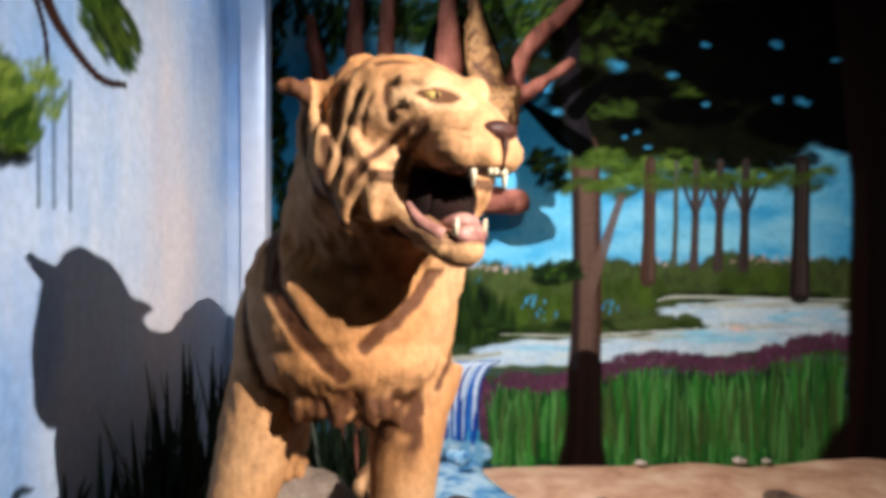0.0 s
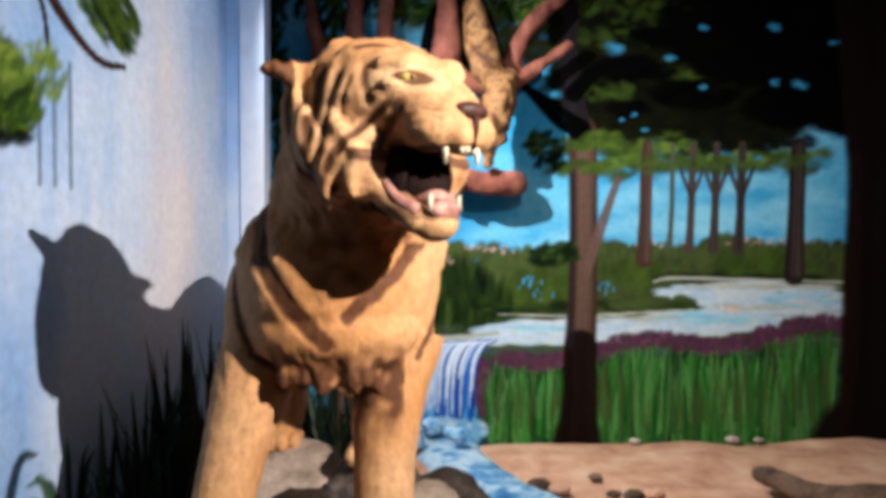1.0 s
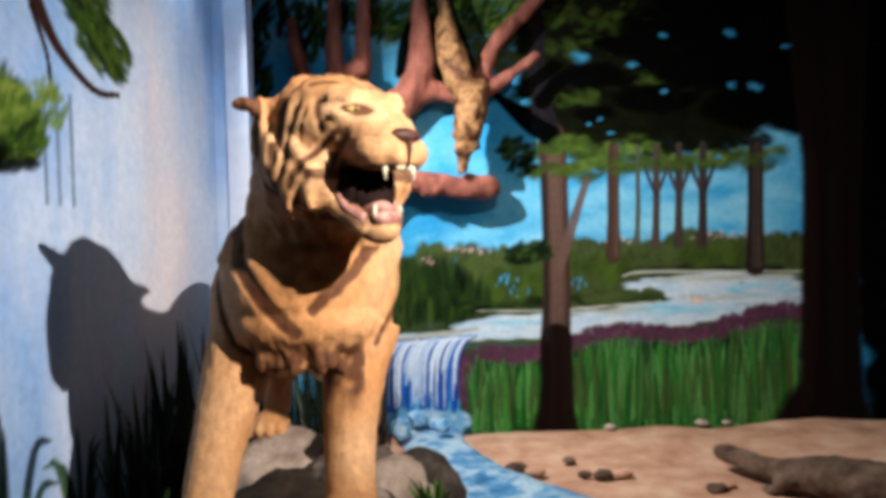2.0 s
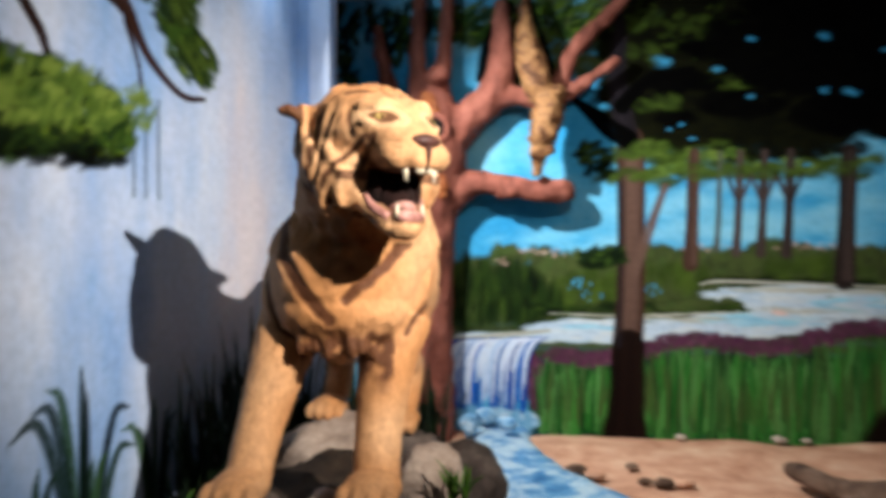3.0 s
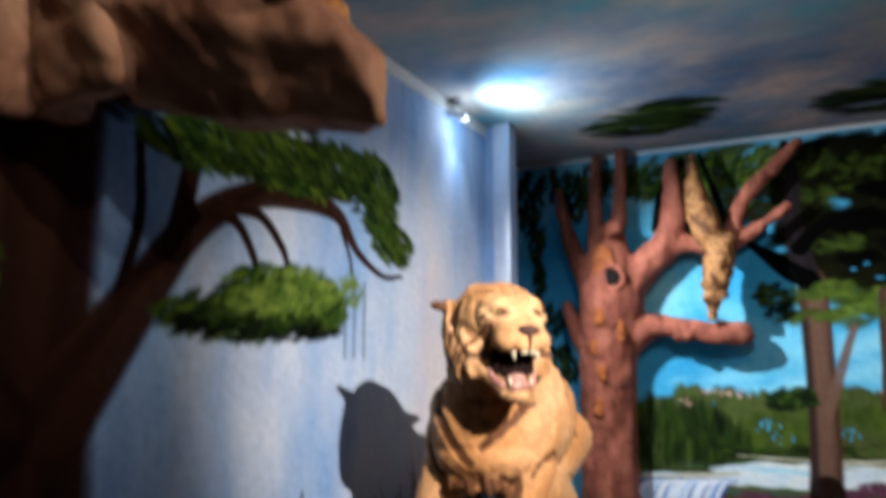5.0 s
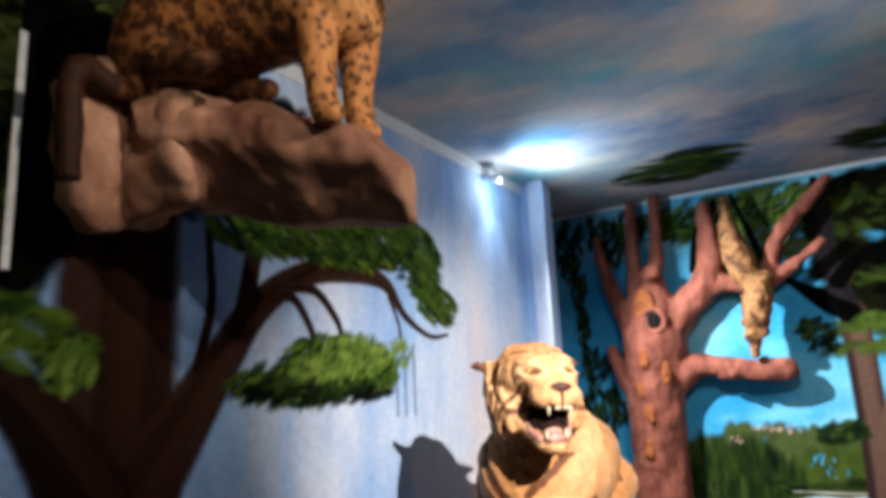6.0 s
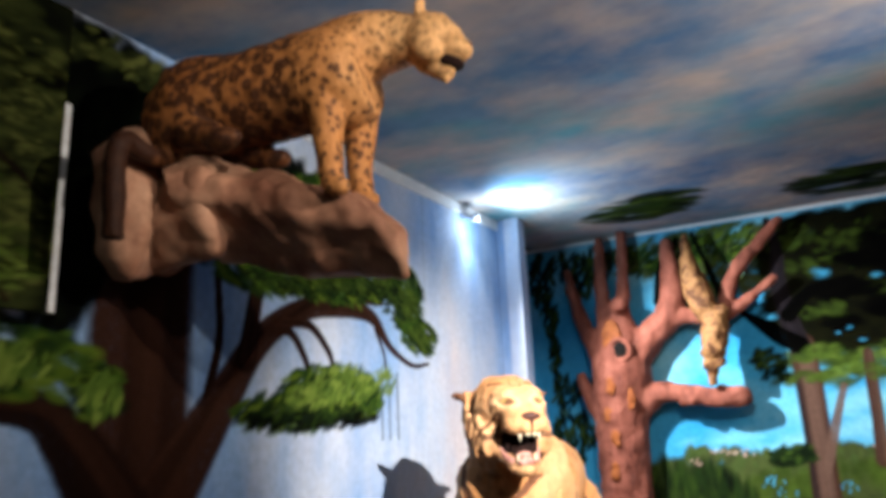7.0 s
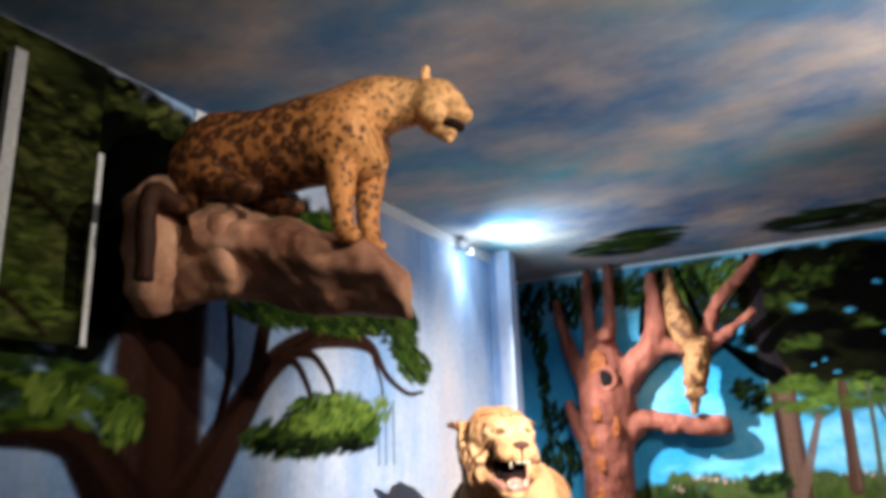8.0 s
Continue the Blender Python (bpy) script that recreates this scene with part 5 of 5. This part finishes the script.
# ---- the cut-out foliage board and cornice on the side wall ----
def foliage_board():
    ob = empty("foliage_board", "painted plywood foliage cut-out with raw white edge", "panel", (-1.0, -0.14, 2.1))
    at = Vector((-1.0, -0.2, 2.1))
    bm = bmesh.new()
    box(bm, Vector((X_LEFT + 0.10, -1.7, 2.12)) - at, Vector((X_LEFT + 0.13, -0.21, 3.25)) - at)
    part("board", bm, M_BOARD, ob, "", False)
    bm = bmesh.new()
    box(bm, Vector((X_LEFT + 0.10, -0.21, 2.12)) - at, Vector((X_LEFT + 0.133, -0.185, 2.88)) - at)
    part("edging", bm, M_WHITE, ob, "raw white board edge", False)
    for z in (2.3, 3.05):
        bm = bmesh.new()
        box(bm, Vector((X_LEFT, -1.6, z)) - at, Vector((X_LEFT + 0.099, -0.3, z + 0.05)) - at)
        part("wall_batten", bm, M_PLAIN, ob, "", False)
    c = Canvas(lambda u, z: (X_LEFT + 0.134 - at.x, u - at.y, z - at.z), -1.695, -0.212, 2.12, 3.25, 0.011)
    c.cloud(P_OLIVE, [(-0.9, 2.7, 0.75, 0.6), (-0.5, 2.9, 0.3, 0.35), (-0.4, 2.4, 0.2, 0.3)], 1100, 0.13, 0.0, 0.35, 0.35)
    c.cloud(P_GAP, [(-0.75, 2.75, 0.12, 0.08), (-0.8, 3.02, 0.14, 0.08), (-0.55, 2.2, 0.1, 0.05), (-0.7, 2.35, 0.1, 0.05), (-0.95, 2.6, 0.2, 0.3)], 50, 0.09, 0.1, 0.6, 0.4, 0.9, 0.7)
    c.cloud(P_BLACK, [(-0.6, 2.6, 0.3, 0.06), (-0.45, 2.95, 0.25, 0.08), (-0.7, 2.85, 0.3, 0.05), (-0.4, 2.3, 0.2, 0.04)], 150, 0.12, 0.0, 0.4, 0.4, 0.9, 0.7)
    c.cloud(P_GREENMID, [(-0.45, 2.3, 0.2, 0.1), (-0.7, 2.5, 0.3, 0.16), (-0.8, 2.2, 0.4, 0.08)], 260, 0.1, 0.0, 0.35, 0.35, 0.9, 0.7)
    c.cloud(P_OLIVE, [(-0.8, 2.8, 0.6, 0.45), (-0.45, 2.5, 0.24, 0.4)], 900, 0.06, 0.0, 0.5, 0.35, 0.8, 0.8)
    c.cloud(P_SUNLEAF, [(-0.5, 2.25, 0.25, 0.1), (-0.75, 2.45, 0.3, 0.12)], 90, 0.07, 0.0, 0.4, 0.3, 0.9, 0.5)
    for u, z in ((-0.55, 2.25), (-0.8, 2.5), (-0.45, 2.6), (-0.9, 2.9)):
        c.ribbon(P_DARK_TRUNK, [(u + 0.2, z - 0.1, 0.02), (u, z + 0.03, 0.025), (u - 0.25, z + 0.02, 0.01)])
        c.ribbon(P_DARK_TRUNK, [(u, z + 0.03, 0.015), (u - 0.1, z + 0.18, 0.01)])
    ob_face = new("painted_face", c.mesh("painted_face", mural_material("board_painting", lambda nt: ramp(nt, noise_fac(nt, 5), spread((8, 10, 7), (22, 26, 14))))))
    ob_face.parent = ob
    tagged(ob_face, "dark olive brushed leaves")
    bm = bmesh.new()
    box(bm, Vector((X_LEFT + 0.16, -0.61, 1.9)) - at, Vector((X_LEFT + 0.2, -0.565, 3.12)) - at)
    part("batten", bm, M_WHITE, ob, "white upright batten", False)


foliage_board()
slab("trim_left", (X_LEFT, 0.42, Z_CEIL - 0.085), (X_LEFT + 0.018, Y_STEP, Z_CEIL), M_WHITE, "pale cornice board under the ceiling", 0.004)

# ---- corner spotlight ----
def corner_lamp():
    ob = empty("corner_lamp", "small white spotlight fixed under the cornice", "lamp", (-1.08, 3.14, 3.22))
    bm = bmesh.new()
    limb(bm, [(-0.02, 0, 0.03, 0.022), (0.02, 0, 0.02, 0.022), (0.03, 0, 0.0, 0.010), (0.05, 0, -0.01, 0.010)], 12)
    part("bracket", bm, M_WHITE, ob)
    bm = bmesh.new()
    limb(bm, [(0.03, 0.0, 0.0, 0.018), (0.045, 0.005, 0.0, 0.03), (0.085, 0.015, 0.002, 0.034), (0.095, 0.018, 0.003, 0.036)], 16)
    part("housing", bm, M_WHITE, ob)


corner_lamp()


# ---- plants, stream and loose stones ----
M_DARKBLADE = mottled("dark_plastic_grass", spread((10, 18, 12), (22, 36, 22), (36, 52, 28)), 12, 0.5)
M_SPRIG = mottled("green_sprig", spread((30, 60, 20), (70, 110, 34), (110, 140, 50)), 16, 0.5)
M_STREAM = mottled("painted_stream", spread((40, 96, 150), (90, 150, 196), (190, 210, 220), (120, 170, 204)), 6, 0.3, 50, 0.4, 0.01)
M_SPLASH = mottled("blue_white_pebble", spread((60, 120, 180), (130, 180, 214), (200, 216, 226)), 16, 0.5)


def blade(bm, x, y, z, height, width, lean, face):
    """A bent, tapering, slightly folded leaf."""
    c, sn = math.cos(face), math.sin(face)
    rows = []
    for k in range(5):
        t = k / 4
        w = width * (0.55 + 0.9 * t) * (1 - t) ** 0.6 if k < 4 else 0.002
        out, up = lean * t * t, height * (t - 0.25 * abs(lean) * t * t)
        p = Vector((x - sn * out, y + c * out, z + up))
        rows.append([bm.verts.new(p + Vector((c * w * j, sn * w * j, 0)) + Vector((-sn, c, 0)) * (0.25 * w * (j == 0))) for j in (-0.5, 0, 0.5)])
    for a, b in zip(rows, rows[1:]):
        for j in (0, 1):
            bm.faces.new((a[j], a[j + 1], b[j + 1], b[j]))


def clump(name, label, place, n, spread_xy, height, width, lean, material, category="plant"):
    bm = bmesh.new()
    for _ in range(n):
        blade(bm, rng.uniform(-1, 1) * spread_xy[0], rng.uniform(-1, 1) * spread_xy[1], 0, height * rng.uniform(0.5, 1.0), width * rng.uniform(0.7, 1.2), lean * rng.uniform(-1, 1), rng.uniform(0, math.tau))
    ob = tagged(new(name, mesh_of(bm, name, material)), label, category)
    ob.location = place
    return ob


clump("tall_grass", "dark green artificial grass standing against the wall", (-0.95, 2.28, 0.1), 60, (0.1, 0.12), 0.95, 0.045, 0.25, M_DARKBLADE)
clump("tall_grass", "tall dark artificial grass in the statue's shadow", (-0.93, 2.62, 0.1), 70, (0.12, 0.2), 1.08, 0.045, 0.2, M_DARKBLADE)
clump("tall_grass", "dark artificial grass behind the statue", (-0.9, 3.05, 0.05), 70, (0.14, 0.2), 1.05, 0.045, 0.2, M_DARKBLADE)
clump("tall_grass", "dark artificial grass filling the corner behind the statue", (-0.62, 3.45, 0.05), 70, (0.22, 0.2), 0.95, 0.045, 0.2, M_DARKBLADE)
clump("tall_grass", "dark green artificial grass beside the modelled tree", (-0.32, 3.7, 0.03), 50, (0.16, 0.16), 0.75, 0.045, 0.2, M_DARKBLADE)
clump("small_plant", "small green sprig growing between grey stones", (0.13, 1.85, 0.62), 16, (0.03, 0.04), 0.13, 0.035, 0.1, M_SPRIG)
clump("small_plant", "low green sprig beside the front paw", (-0.62, 1.45, 0.55), 18, (0.05, 0.05), 0.16, 0.04, 0.12, M_SPRIG)
clump("small_plant", "green sprig on the pale limestone block", (-0.52, 2.62, 0.62), 12, (0.04, 0.03), 0.06, 0.03, 0.08, M_SPRIG)


def stream():
    bm = bmesh.new()
    line = curve_points([(0.02, 4.90, 0.5), (0.12, 4.5, 0.42), (0.28, 4.0, 0.5), (0.55, 3.5, 0.7), (0.9, 3.0, 0.8), (1.2, 2.5, 0.8)], 8)
    rows = []
    for x, y, w in line:
        rows.append([bm.verts.new((x + w * (j / 8 - 0.5) + 0.03 * noise.noise(Vector((x * 4, y * 4, j)) * 1.0), y + 0.35 * w * (j / 8 - 0.5),
                                   0.062 + 0.012 * noise.noise(Vector((x + w * j / 8, y, 0)) * 8) - (0.06 if j in (0, 8) else 0))) for j in range(9)])
    for a, b in zip(rows, rows[1:]):
        for j in range(8):
            bm.faces.new((a[j], a[j + 1], b[j + 1], b[j]))
    bmesh.ops.recalc_face_normals(bm, faces=bm.faces[:])
    return tagged(new("stream", mesh_of(bm, "stream", M_STREAM)), "painted blue stream with white foam on the sand", kind="structure")


stream()
for k in range(16):
    a, r = rng.uniform(0, math.tau), rng.uniform(0.035, 0.06)
    stone((0.0 + 0.2 * math.cos(a), 4.72 + 0.12 * math.sin(a), 0.06 + r * 0.6 + 0.09 * rng.random()), (r, r * 0.9, r * 0.9), M_SPLASH, "pale blue splash pebble under the waterfall", k, "pebble", "splash pebbles")
for x, y, r, m in ((0.59, 4.0, 0.055, M_LOG), (0.69, 3.96, 0.045, M_SAND), (0.93, 4.16, 0.03, M_LOG), (1.08, 3.84, 0.045, M_LOG), (1.2, 3.86, 0.04, M_SAND), (0.98, 3.88, 0.03, M_LOG), (1.64, 3.56, 0.04, M_LOG), (1.72, 3.6, 0.03, M_SAND),
                   (1.35, 4.88, 0.03, M_PALE), (2.02, 4.88, 0.035, M_PALE), (2.2, 4.88, 0.025, M_PALE), (1.95, 4.12, 0.06, M_SAND)):
    stone((x, y, 0.02 + 0.016 * x + r * 0.3), (r * 1.4, r, r * 0.7), m, "small rough stone lying on the sand", x * 9, "stone", "loose stones on the sand")
